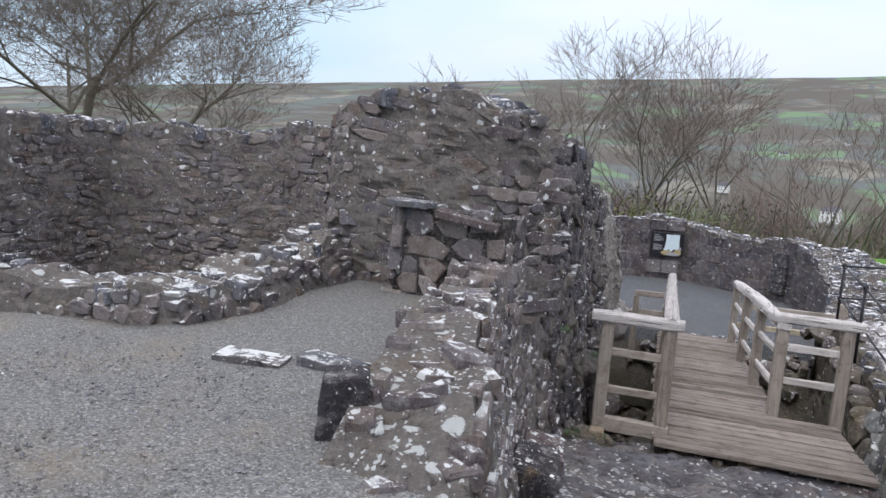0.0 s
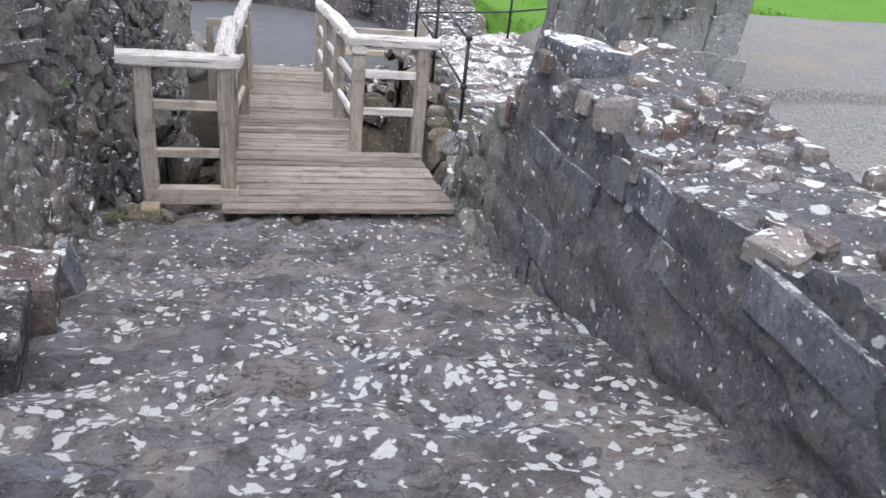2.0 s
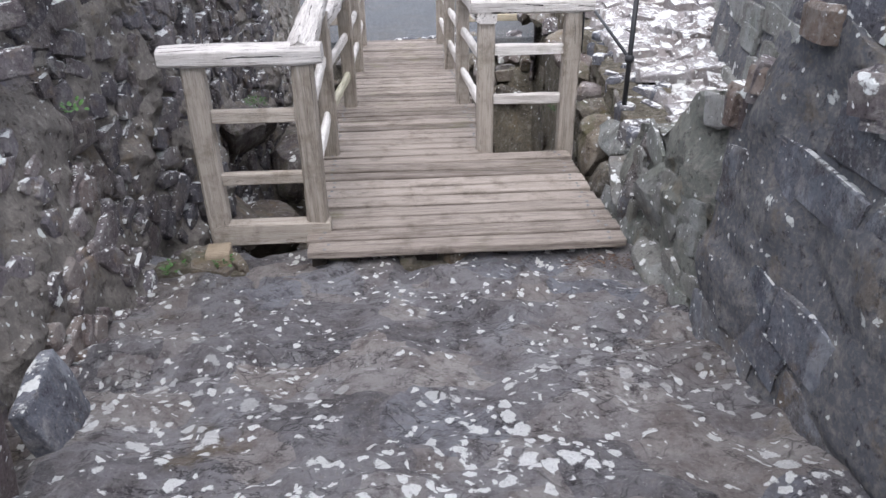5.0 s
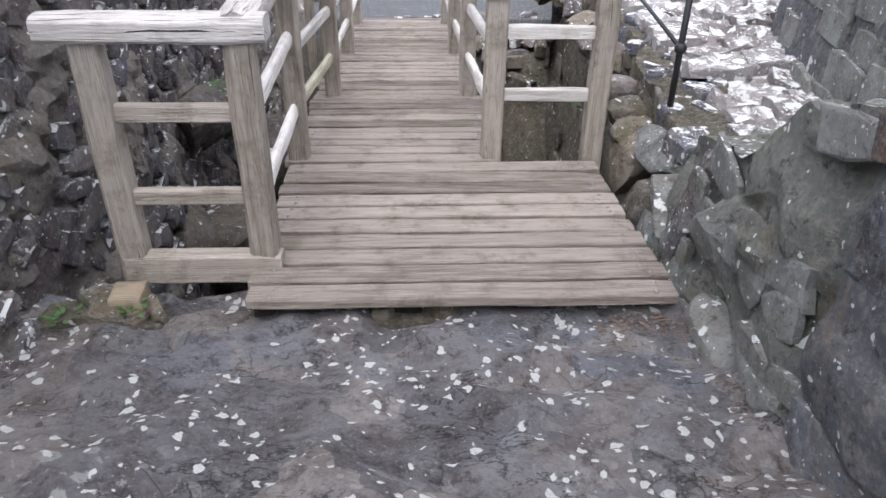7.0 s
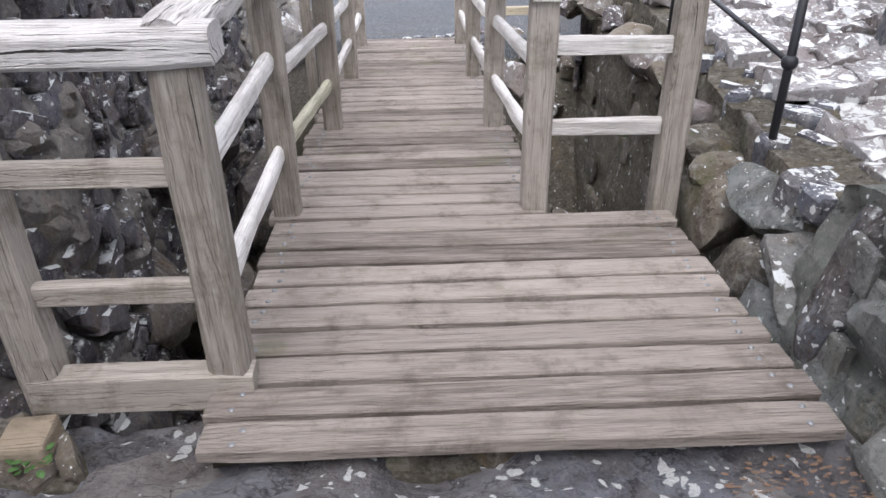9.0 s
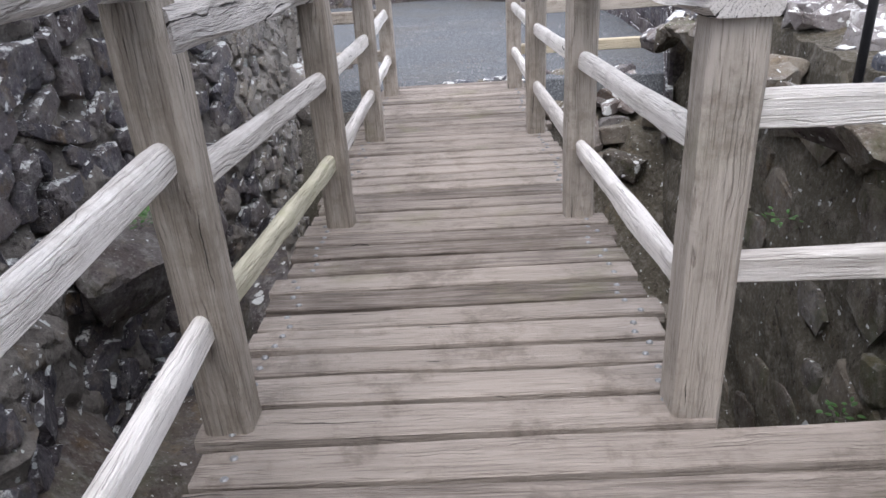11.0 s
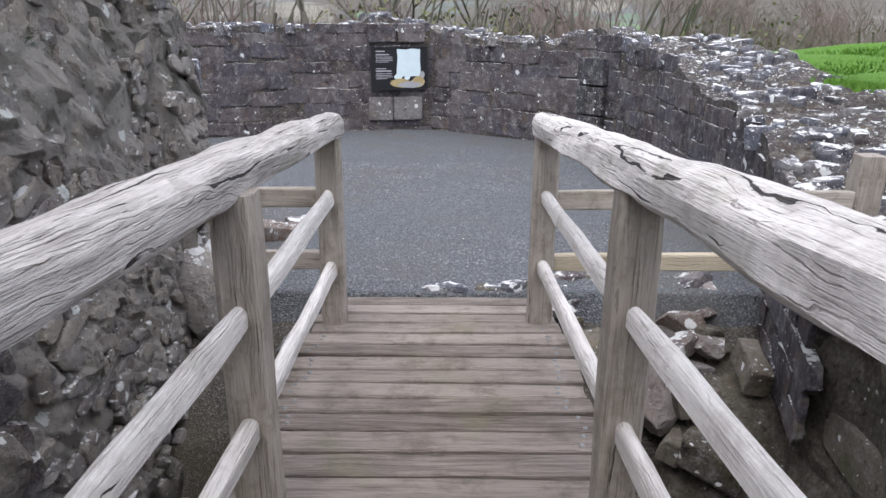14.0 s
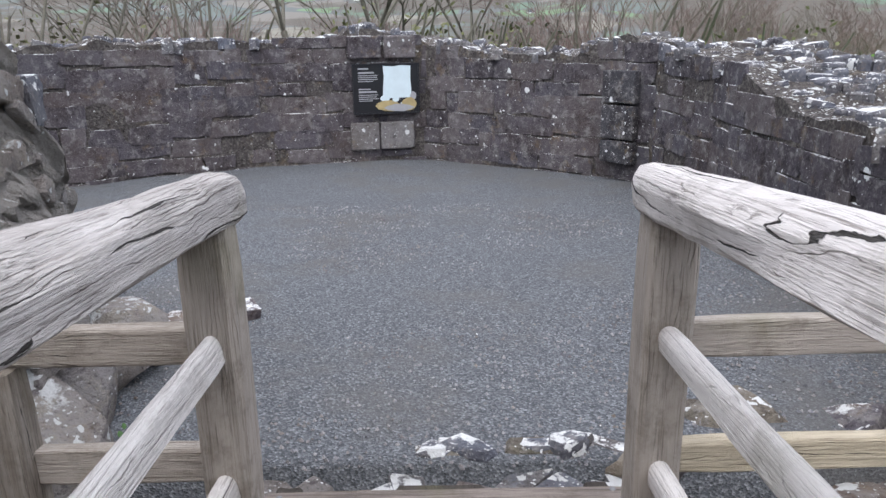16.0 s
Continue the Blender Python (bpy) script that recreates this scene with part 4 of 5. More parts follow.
def nail_mesh():
    v, f, n = [], [], 8
    for r, z in ((0.011, 0.0), (0.0105, 0.003), (0.006, 0.007)):
        v += [(r * math.cos(2 * math.pi * i / n), r * math.sin(2 * math.pi * i / n), z) for i in range(n)]
    for b in (0, n):
        f += [(b + i, b + (i + 1) % n, b + n + (i + 1) % n, b + n + i) for i in range(n)]
    f.append(tuple(range(2 * n, 3 * n)))
    return mesh_from("nail", v, f, M_NAIL, smooth=False)


NAIL = nail_mesh()
bridge = thing("footbridge", "weathered grey timber footbridge with handrails over the ditch", "bridge")


def plank(x0, x1, y, depth):
    z = float(DECK(y + depth / 2))
    slope = float(DECK(y + depth) - DECK(y))
    tilt = RNG.uniform(-0.006, 0.006)
    a, b = (x0 + RNG.uniform(-0.012, 0.012), y + depth / 2, z - 0.02 + tilt + RNG.uniform(-0.004, 0.004)), (x1 + RNG.uniform(-0.012, 0.012), y + depth / 2 + RNG.uniform(-0.006, 0.006), z - 0.02 - tilt)
    me = beam_mesh(b[0] - a[0], depth - 0.023, 0.045, RNG.randrange(999), M_PLANK, wear=0.0035, seg=0.09)
    ob = part("plank", me, bridge, m=along(a, b) @ Matrix.Rotation(math.atan2(slope, depth), 4, "X"))
    for nx in (0.09, b[0] - a[0] - 0.09):
        for ny in (-0.03, 0.03):
            part("nail", NAIL, ob, m=pose(nx + RNG.uniform(-0.02, 0.02), ny + RNG.uniform(-0.01, 0.01), 0.0205))


y = 6.31
for i in range(10):
    plank(0.04 if i > 0 else 0.08, 1.84 - 0.004 * i, y, 0.147)
    y += 0.147
while y < 12.66:
    d = RNG.uniform(0.125, 0.15)
    plank(0.0 + RNG.uniform(-0.02, 0.02), 1.26 + RNG.uniform(-0.02, 0.02), y, d)
    y += d
# joists below the gaps, their dark colour standing in for under-deck shade
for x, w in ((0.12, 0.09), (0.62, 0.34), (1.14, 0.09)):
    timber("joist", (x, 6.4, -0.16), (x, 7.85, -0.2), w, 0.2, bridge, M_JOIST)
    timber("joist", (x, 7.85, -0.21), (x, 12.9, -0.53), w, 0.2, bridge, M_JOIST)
POST_W = 0.115
M_GREENISH = wood_mat("algae_green_rail", (0.28, 0.26, 0.19), (0.66, 0.62, 0.48), (0.40, 0.39, 0.25), 0.3)
# post places, and the heights of lower rail, upper rail and handrail at each
POST_ROWS = {
    "left": [(0.085, 7.87, 0.26, 0.655, 0.905), (0.145, 9.30, 0.145, 0.485, 0.832), (0.145, 10.80, 0.06, 0.385, 0.742), (0.12, 12.38, -0.035, 0.32, 0.655)],
    "right": [(1.21, 7.87, 0.25, 0.60, 0.925), (1.17, 9.30, 0.155, 0.505, 0.86), (1.155, 10.80, 0.055, 0.395, 0.76), (1.15, 12.40, -0.03, 0.32, 0.655)],
}
for side, rows in POST_ROWS.items():
    for px, py, lo, hi, top in rows:
        reach = 0.05 if (side, py) == ("left", 7.87) else -0.035
        timber("post", (px, py, float(DECK(py)) - 0.28), (px, py, top + reach), POST_W, POST_W, bridge, M_POST)
    first, last = rows[0], rows[-1]
    y0 = first[1] - 0.02 if side == "left" else first[1] - 0.07
    # the handrail in three lengths that sag a little from post to post
    ends = [(first[0], y0, first[4])] + [(r[0], r[1], r[4]) for r in rows[1:-1]] + [(last[0], last[1] + 0.10, last[4] - 0.01)]
    timber("handrail", ends[0], ends[-1], 0.14, 0.115, bridge, M_HANDRAIL, "silvery cracked oak handrail", round_top=0.05, wear=0.011, seg=0.05, bow=ends[1][2] * 0.5 + ends[2][2] * 0.5 - (ends[0][2] + ends[-1][2]) / 2)
    pts = ([(0.11, 6.66, 0.29, 0.66, 1.0)] if side == "left" else []) + rows
    for k, (a, b) in enumerate(zip(pts, pts[1:])):
        for q in (2, 3):
            worn = M_GREENISH if side == "left" and k == 1 and q == 2 else M_RAIL
            drop = 0.08 if side == "left" and k == 1 and q == 3 else 0.0
            timber("mid_rail", (a[0], a[1], a[q] - drop), (b[0], b[1], b[q]), 0.05, 0.068, bridge, worn, round_top=0.03, wear=0.005)
timber("handrail", (0.11, 6.59, 1.005), (0.085, 7.92, 1.060), 0.135, 0.11, bridge, M_HANDRAIL, "silvery cracked oak handrail", round_top=0.045, wear=0.009, seg=0.06)
# the closed side of the landing and its return on the other side
for px in (-0.45, 0.11):
    timber("post", (px, 6.64, -0.1), (px, 6.64, 0.965), POST_W, POST_W, bridge, M_POST)
timber("handrail", (-0.60, 6.63, 1.0), (0.22, 6.63, 1.0), 0.14, 0.10, bridge, M_HANDRAIL, round_top=0.03, wear=0.005)
for hgt in (0.31, 0.67):
    timber("mid_rail", (-0.45, 6.64, hgt), (0.11, 6.64, hgt), 0.05, 0.075, bridge, M_POST, round_top=0.015)
timber("sill_beam", (-0.48, 6.62, -0.02), (0.18, 6.62, -0.02), 0.09, 0.14, bridge, M_POST)
timber("post", (1.80, 7.84, -0.25), (1.80, 7.84, 0.95), POST_W, POST_W, bridge, M_POST)
timber("handrail", (1.10, 7.86, 0.985), (1.93, 7.83, 0.985), 0.13, 0.10, bridge, M_HANDRAIL, round_top=0.03, wear=0.005)
for hgt in (0.335, 0.685):
    timber("mid_rail", (1.22, 7.86, hgt), (1.80, 7.84, hgt), 0.045, 0.075, bridge, M_RAIL, round_top=0.015)
timber("edge_beam", (1.80, 6.36, -0.11), (1.72, 7.75, -0.15), 0.06, 0.12, bridge, M_POST)

fence = thing("wooden_guard_rail", "old grey timber guard rail along the ditch edge", "railing", "guard rails at the bridge end")
timber("post", (-0.42, 12.4, -0.9), (-0.42, 12.4, 0.25), 0.1, 0.1, fence, M_POST)
for hgt in (-0.02, 0.30):
    timber("rail", (-0.45, 12.42, hgt - 0.0), (0.10, 12.42, hgt), 0.05, 0.095, fence, M_POST)
fence = thing("wooden_guard_rail", "grey guard rail with one pale new board", "railing", "guard rails at the bridge end")
timber("post", (2.723, 12.47, 0.0), (2.723, 12.47, 0.510), 0.13, 0.13, fence, M_POST)
timber("rail", (1.2, 12.43, 0.29), (2.673, 12.45, 0.29), 0.05, 0.095, fence, M_POST)
timber("rail", (1.2, 12.43, -0.03), (2.5, 12.45, -0.03), 0.05, 0.085, fence, M_NEWWOOD, "pale new sawn board")

# ---------- iron railing ----------
iron = thing("iron_railing", "black painted iron railing with round knobs along the pavement", "railing")


def rod(name, p0, p1, r, parent, mat=M_IRON, sides=10):
    d = Vector(p1) - Vector(p0)
    v = [(d.length * t, r * math.cos(2 * math.pi * i / sides), r * math.sin(2 * math.pi * i / sides)) for t in (0, 1) for i in range(sides)]
    f = [tuple(reversed(q)) for q in grid_faces(2, sides, True)] + [tuple(range(sides)), tuple(reversed(range(sides, 2 * sides)))]
    return part(name, mesh_from(name, v, f, mat), parent, m=along(p0, p1))


def ball_mesh(r, mat):
    bm = bmesh.new()
    bmesh.ops.create_icosphere(bm, subdivisions=2, radius=r)
    me = bpy.data.meshes.new("knob")
    bm.to_mesh(me)
    bm.free()
    me.materials.append(mat)
    me.polygons.foreach_set("use_smooth", [True] * len(me.polygons))
    return me


KNOB = ball_mesh(0.034, M_IRON)
IRON = [(2.17, 7.68, 0.28), (2.21, 9.2, 0.42), (2.24, 10.5, 0.52), (3.55, 10.75, 0.58), (5.2, 11.1, 0.75)]
for i, (px, py, pz) in enumerate(IRON):
    post = rod("post", (px, py, pz - 0.1), (px, py, pz + 0.80), 0.018, iron)
    for hgt in (0.36, 0.80):
        part("knob", KNOB, iron, m=pose(px, py, pz + hgt))
    if i:
        q = IRON[i - 1]
        for hgt in (0.36, 0.79):
            rod("rail", (q[0], q[1], q[2] + hgt), (px, py, pz + hgt), 0.012, iron)

# ---------- solid fillings of the ruins ----------
ground("tower_fill", -2.95, -1.4, 5.6, 12.6, lambda X, Y: np.minimum(2.62 - 0.02 * X, tower_top(Y) + 0.02), M_MORTAR, "rubble top of the ruined tower", "wall", 0.07, lambda X, Y: rock_relief(X, Y) * 1.5, skirt=3.0)

ground("ruin_fill", 3.2, 3.7, 5.95, 8.7, lambda X, Y: 2.6 + 0.0 * X, M_MORTAR, "rubble core of the pale ruin", "wall", 0.08, lambda X, Y: rock_relief(X, Y) * 2.5, skirt=2.4)


# ---------- single blocks and slabs ----------
def block_mesh(sx, sy, sz, seed, mat, worn=0.02):
    """A rough squared block with worn edges and an uneven face."""
    bm = bmesh.new()
    bmesh.ops.create_cube(bm, size=1.0)
    bmesh.ops.scale(bm, vec=(sx, sy, sz), verts=bm.verts)
    bmesh.ops.bevel(bm, geom=list(bm.edges), offset=min(sx, sy, sz) * 0.14, segments=2, affect="EDGES", profile=0.6)
    bmesh.ops.subdivide_edges(bm, edges=[e for e in bm.edges if e.calc_length() > 0.09], cuts=2, use_grid_fill=True)
    for v in bm.verts:
        v.co += Vector((noise.noise(v.co * 6 + Vector((seed, 0, 0))), noise.noise(v.co * 6 + Vector((0, seed, 9))), noise.noise(v.co * 6 + Vector((5, 0, seed))))) * worn
    me = bpy.data.meshes.new("block")
    bm.to_mesh(me)
    bm.free()
    me.materials.append(mat)
    return me


def block(name, label, size, m, mat, seed=1, worn=0.02, group="", category="stone"):
    ob = new(name, block_mesh(*size, seed, mat, worn))
    ob.matrix_world = m
    return tagged(ob, label, category, group)


M_RED = stone_mat("reddish_slab", [(0.13, 0.105, 0.10), (0.12, 0.10, 0.10)], 0.1, 0.3)
block("dark_stone_block", "upright dark slate block at the end of the low wall", (0.17, 0.13, 0.30), pose(-1.10, 2.36, 1.37, 6, 4, 25), M_BLACK, 2)
block("stone_slab", "reddish stone slab at the foot of the low wall", (0.26, 0.40, 0.36), pose(-0.62, 4.28, 0.43, 0, 8, 10), M_RED, 3)
block("stone_slab", "dark stone slab with white lichen at the wall foot", (0.26, 0.42, 0.34), pose(-0.58, 3.72, 0.58, 0, 10, 9), M_BLACK, 4)
block("stone_slab", "thin upright slate slab beside the path", (0.06, 0.34, 0.36), pose(-0.56, 4.8, 0.25, 0, -14, 8), M_BLUE, 5)
block("flat_slate", "flat slate whitened with lichen on the wall top", (0.26, 0.2, 0.05), pose(-0.95, 6.15, 1.74, 4, -6, 20), M_SLAB, 6)
block("threshold_slab", "white lichened slab lying in the gravel", (0.36, 0.16, 0.06), pose(-1.92, 3.02, 1.255, 3, 2, 8), M_SLAB, 7, group="slabs of the old threshold")
block("threshold_slab", "dark stone set in the gravel", (0.34, 0.18, 0.08), pose(-1.52, 3.12, 1.255, 0, 3, -6), M_BLUE, 8, group="slabs of the old threshold")
block("wall_cap_stone", "large stone capping the wall end, white with lichen", (0.34, 0.5, 0.16), pose(2.08, 5.0, 1.47, 0, 6, 3), M_SLAB, 9)
block("buttress_slab", "brown timber-like stone slab on the buttress", (0.5, 0.2, 0.06), pose(-1.45, 5.14, 1.88, 0, 9, 3), M_RED, 12)
block("buttress_slab", "grey coping slab on the buttress", (0.34, 0.3, 0.05), pose(-1.92, 5.12, 1.97, 0, 2, 3), M_BLUE, 13)


def boulder_mesh(sx, sy, sz, seed, mat, fine=3):
    """A broken rock: a ball cut flat on several sides, then roughened."""
    rng = random.Random(seed)
    bm = bmesh.new()
    bmesh.ops.create_icosphere(bm, subdivisions=fine, radius=0.5)
    cuts = [(Vector((rng.gauss(0, 1), rng.gauss(0, 1), rng.gauss(0, 1))).normalized(), rng.uniform(0.22, 0.37)) for _ in range(13)]
    cuts += [(Vector((rng.uniform(-0.15, 0.15), rng.uniform(-0.15, 0.15), 1)).normalized(), 0.33)]
    for v in bm.verts:
        for d, lim in cuts:
            over = v.co.dot(d) - lim
            if over > 0:
                v.co -= d * over
        rough = noise.noise(v.co * 3.5 + Vector((seed, 1, 2))) * 0.06 + noise.noise(v.co * 9 + Vector((2, seed, 5))) * 0.03
        v.co *= 1.35 * (1 + rough)
        v.co.x, v.co.y, v.co.z = v.co.x * sx, v.co.y * sy, v.co.z * sz
    me = bpy.data.meshes.new("boulder")
    bm.to_mesh(me)
    bm.free()
    me.materials.append(mat)
    return me


def boulder(name, label, at, size, turn, mat, seed, group, tip=0.0):
    ob = new(name, boulder_mesh(*size, seed, mat))
    ob.matrix_world = pose(*at, tip, tip * 0.6, turn)
    return tagged(ob, label, "stone", group)


# rocks that end the passage wall beside the landing
for i, (at, size, turn, mat) in enumerate((
        ((2.16, 7.42, 0.12), (0.46, 0.56, 0.26), 20, M_GREEN), ((2.10, 7.02, 0.02), (0.36, 0.46, 0.34), 5, M_GREEN),
        ((2.04, 6.74, 0.16), (0.24, 0.30, 0.66), 8, M_BLUE), ((2.30, 6.70, 0.14), (0.42, 0.44, 0.62), 50, M_GREEN),
        ((2.10, 6.40, 0.18), (0.36, 0.44, 0.74), -10, M_GREEN), ((2.42, 6.36, 0.30), (0.44, 0.5, 0.72), 30, M_BLUE),
        ((1.99, 7.28, -0.12), (0.24, 0.4, 0.34), 12, M_DITCH), ((2.03, 7.75, -0.02), (0.34, 0.4, 0.36), 70, M_DITCH), ((2.12, 8.08, 0.06), (0.36, 0.4, 0.34), 25, M_DITCH),
        ((2.50, 7.10, 0.16), (0.5, 0.46, 0.22), 80, M_PAVE))):
    boulder("edge_rock", "pale grey-green rock at the wall end by the landing" if mat is M_GREEN else "dark mossy rock by the landing", at, size, turn, mat, 300 + i, "rocks beside the landing")
# the sloping stones that line the landing's side
for i, (py, pz) in enumerate(((5.75, -0.02), (6.15, -0.08), (6.62, -0.10), (7.05, -0.14))):
    boulder("kerb_rock", "mossy stone bedded along the foot of the wall", (1.92 + 0.012 * i, py, pz), (0.14, 0.52, 0.26), 2 * i - 3, M_GREEN, 330 + i, "stones along the wall foot")
rr = random.Random(31)
for i in range(15):
    py = 7.9 + 0.30 * i + rr.uniform(-0.06, 0.06)
    boulder("ledge_rock", "mossy brown rock along the top of the ditch wall", (2.10 + 0.03 * (py - 8) + rr.uniform(-0.05, 0.03), py, float(np.interp(py, [7.7, 10.5, 12.1], [0.14, 0.34, 0.12])) + rr.uniform(-0.08, 0.04)),
            (rr.uniform(0.16, 0.26), rr.uniform(0.2, 0.36), rr.uniform(0.12, 0.24)), rr.uniform(0, 180), rr.choice((M_DITCH, M_DITCH, M_STONE)), 350 + i, "rocks along the ditch edge", rr.uniform(-12, 12))
for i, (at, size, turn, mat) in enumerate((((-0.95, 9.35, -0.36), (0.42, 0.8, 0.4), 10, M_WET), ((-1.0, 10.1, -0.55), (0.45, 0.8, 0.5), 4, M_WET), ((-0.9, 8.5, -0.85), (0.5, 0.8, 0.6), 8, M_WET), ((-0.8, 9.0, -1.3), (0.6, 1.0, 0.7), 5, M_WET), ((-0.7, 10.6, -1.2), (0.5, 0.9, 0.7), 10, M_WET), ((-0.62, 7.4, -1.2), (0.4, 0.9, 0.8), 15, M_WET))):
    boulder("ledge_rock", "dark rock ledge jutting from the tower wall", at, size, turn, mat, 390 + i, "rock ledges of the tower wall")
# stony bank where the bridge meets the courtyard
boulder("bank_rock", "upright pointed slab beside the bridge end", (1.76, 12.5, -0.78), (0.26, 0.34, 0.42), 20, M_STONE, 401, "rocks of the bank")
for i in range(34):
    px, py = (rr.uniform(-0.5, -0.05), rr.uniform(12.5, 12.95)) if i % 5 == 0 else (rr.uniform(1.3, 2.3), rr.uniform(12.55, 13.5))
    pz = float(np.interp(py, [12.4, 12.95, 13.3], [-0.95, -0.58, -0.47]))
    k = rr.uniform(0.10, 0.30)
    boulder("bank_rock", "grey rock in the stony bank below the gravel", (px, py, pz), (k, k * rr.uniform(0.7, 1.2), k * rr.uniform(0.4, 0.7)), rr.uniform(0, 180), rr.choice((M_STONE, M_DITCH, M_PALE)), 402 + i, "rocks of the bank", rr.uniform(-12, 12))
ground("stony_bank", -0.9, 2.6, 12.35, 13.45, lambda X, Y: np.interp(Y, [12.35, 12.95, 13.45], [-1.15, -0.66, -0.49]) - 0.35 * np.exp(-((X - 0.6) / 0.55) ** 6) * (Y < 13.0), M_DIRT, "stony earth bank under the end of the bridge", "ground", 0.05,
       lambda X, Y: 0.07 * fbm(np.stack([X * 4, Y * 4, X * 0], -1), 4, 44), skirt=0.5)

edge = random.Random(8)
for i in range(11):
    block("edge_stone", "flat stone bedded at the end of the bridge", (edge.uniform(0.09, 0.24), edge.uniform(0.09, 0.16), 0.06), pose(0.07 + i * 0.12 + edge.uniform(-0.03, 0.03), 12.92 + edge.uniform(-0.06, 0.08), -0.505 + edge.uniform(-0.012, 0.012), edge.uniform(-6, 6), edge.uniform(-6, 6), edge.uniform(0, 180)),
          edge.choice((M_BLUE, M_BLUE, M_PALE)), i + 20, group="stones at the bridge end")
for i in range(60):
    ex, ey = edge.uniform(-0.7, 2.3), edge.uniform(6.9, 12.9)
    if 0.0 < ex < 1.3:
        ex = edge.choice((edge.uniform(-0.7, -0.1), edge.uniform(1.35, 2.1)))
    ez = -1.76 + 1.1 * max(0, min(1, (ex - 1.5) / 0.6)) * max(0, min(1, (ey - 11.2) / 1.2))
    block("loose_stone", "loose dark stone lying in the ditch", (edge.uniform(0.12, 0.34), edge.uniform(0.1, 0.25), edge.uniform(0.08, 0.2)), pose(ex, ey, ez + 0.06, edge.uniform(-20, 20), edge.uniform(-20, 20), edge.uniform(0, 180)),
          M_DITCH if ex > 0.6 else M_WET, i + 50, group="loose stones in the ditch")
for i, (at, size, turn) in enumerate((((-0.86, 13.42, -0.3), (0.5, 0.62, 0.62), 12), ((-0.98, 13.85, -0.32), (0.55, 0.5, 0.45), 50), ((-0.84, 13.0, -0.36), (0.4, 0.5, 0.6), 80))):
    boulder("wall_toe_rock", "pale mortared rubble at the foot of the ruined wall end", at, size, turn, M_TAN, 440 + i, "rubble at the wall end")
for i, (ex, ey, sx, sy, sz) in enumerate(((-0.62, 14.25, 0.34, 0.2, 0.12), (-0.48, 14.5, 0.2, 0.16, 0.08))):
    block("fallen_stone", "fallen grey stone lying on the gravel", (sx, sy, sz), pose(ex, ey, -0.42, 3 * i, 4, 37 * i), M_STONE, 90 + i, group="fallen stones by the wall end")
pave = bpy.data.objects["lichen_pavement"]
sr = random.Random(15)
SLABS = [block_mesh(1.0, 1.0, 0.12, 500 + i, M_PAVE, 0.09) for i in range(6)]
sy = 6.95
while sy < 12.2:
    row = sr.uniform(0.16, 0.30)
    sx = 2.35 + sr.uniform(0, 0.15)
    while sx < 3.9:
        ln = sr.uniform(0.18, 0.50)
        if sr.random() < 0.85:
            z = float(np.interp(sy, [6.6, 7.7, 10.5, 12.3], [0.26, 0.29, 0.48, 0.2])) + 0.08 * (sx - 2.2) + sr.uniform(-0.02, 0.03)
            part("slab", sr.choice(SLABS), pave, m=pose(sx + ln / 2, sy, z, sr.uniform(-4, 4), sr.uniform(-4, 4), sr.uniform(-9, 9)) @ Matrix.Diagonal((ln * 1.03, row * 1.05, 0.7, 1)))
        sx += ln + 0.02
    sy += row + 0.01
block("wood_block", "sawn timber block wedged under the gate post", (0.13, 0.14, 0.11), pose(-0.44, 6.46, -0.085, 4, 0, 4), M_BLOCKWOOD, 77, 0.006, category="timber")

# pale squared stones under the panel and the dark slabs beside the corner
wall_dir = math.degrees(math.atan2(0.55, 2.15))
panel_at = lambda s, z, out: (-0.07 + s * math.cos(radians(wall_dir)) + out * math.sin(radians(wall_dir)), 20.52 + s * math.sin(radians(wall_dir)) - out * math.cos(radians(wall_dir)), z)
for s, w, z, h in ((-0.30, 0.38, -0.21, 0.36), (0.14, 0.46, -0.21, 0.36), (-0.27, 0.44, 0.94, 0.28), (0.20, 0.42, 0.94, 0.28)):
    block("squared_stone", "pale squared stone in the courtyard wall", (w, 0.14, h), Matrix.Translation(panel_at(s, z, 0.0)) @ pose(0, 0, 0, 0, 0, wall_dir), M_PALE if z < 0 else M_COURT, int(s * 100), 0.008, "squared stones round the panel")
for z, h in ((0.50, 0.34), (0.12, 0.36), (-0.2, 0.24)):
    block("dark_slab", "smooth dark slab closing an old opening", (0.44, 0.10, h), pose(2.60, 18.63, z, 0, 0, -54), M_BLACK, int(z * 100), 0.006, "slabs of the blocked opening")

# ---------- information panel ----------
M_BOARD = plain("black_board", (0.018, 0.018, 0.02), 0.35)
M_PRINT = plain("pale_blue_print", (0.62, 0.72, 0.74), 0.4, 0, 7, 0.15)
M_INK = plain("grey_ink", (0.35, 0.35, 0.36), 0.5)
M_OCHRE = plain("ochre_print", (0.42, 0.33, 0.16), 0.5, 0, 9, 0.4)
panel = thing("information_panel", "black information panel with a pale blue illustration on the wall", "sign", at=panel_at(0, 0.41, 0.09))
panel.rotation_euler = (0, 0, radians(wall_dir))


def plate(name, x0, z0, x1, z1, y, depth, mat, parent, label="", outline=None):
    if outline is None:
        outline = [(x0, z0), (x1, z0), (x1, z1), (x0, z1)]
    n = len(outline)
    v = [(x, y, z) for x, z in outline] + [(x, y + depth, z) for x, z in outline]
    f = [tuple(range(n)), tuple(reversed(range(n, 2 * n)))] + [(i, n + i, n + (i + 1) % n, (i + 1) % n) for i in range(n)]
    return part(name, mesh_from(name, v, f, mat, smooth=False), parent, label)


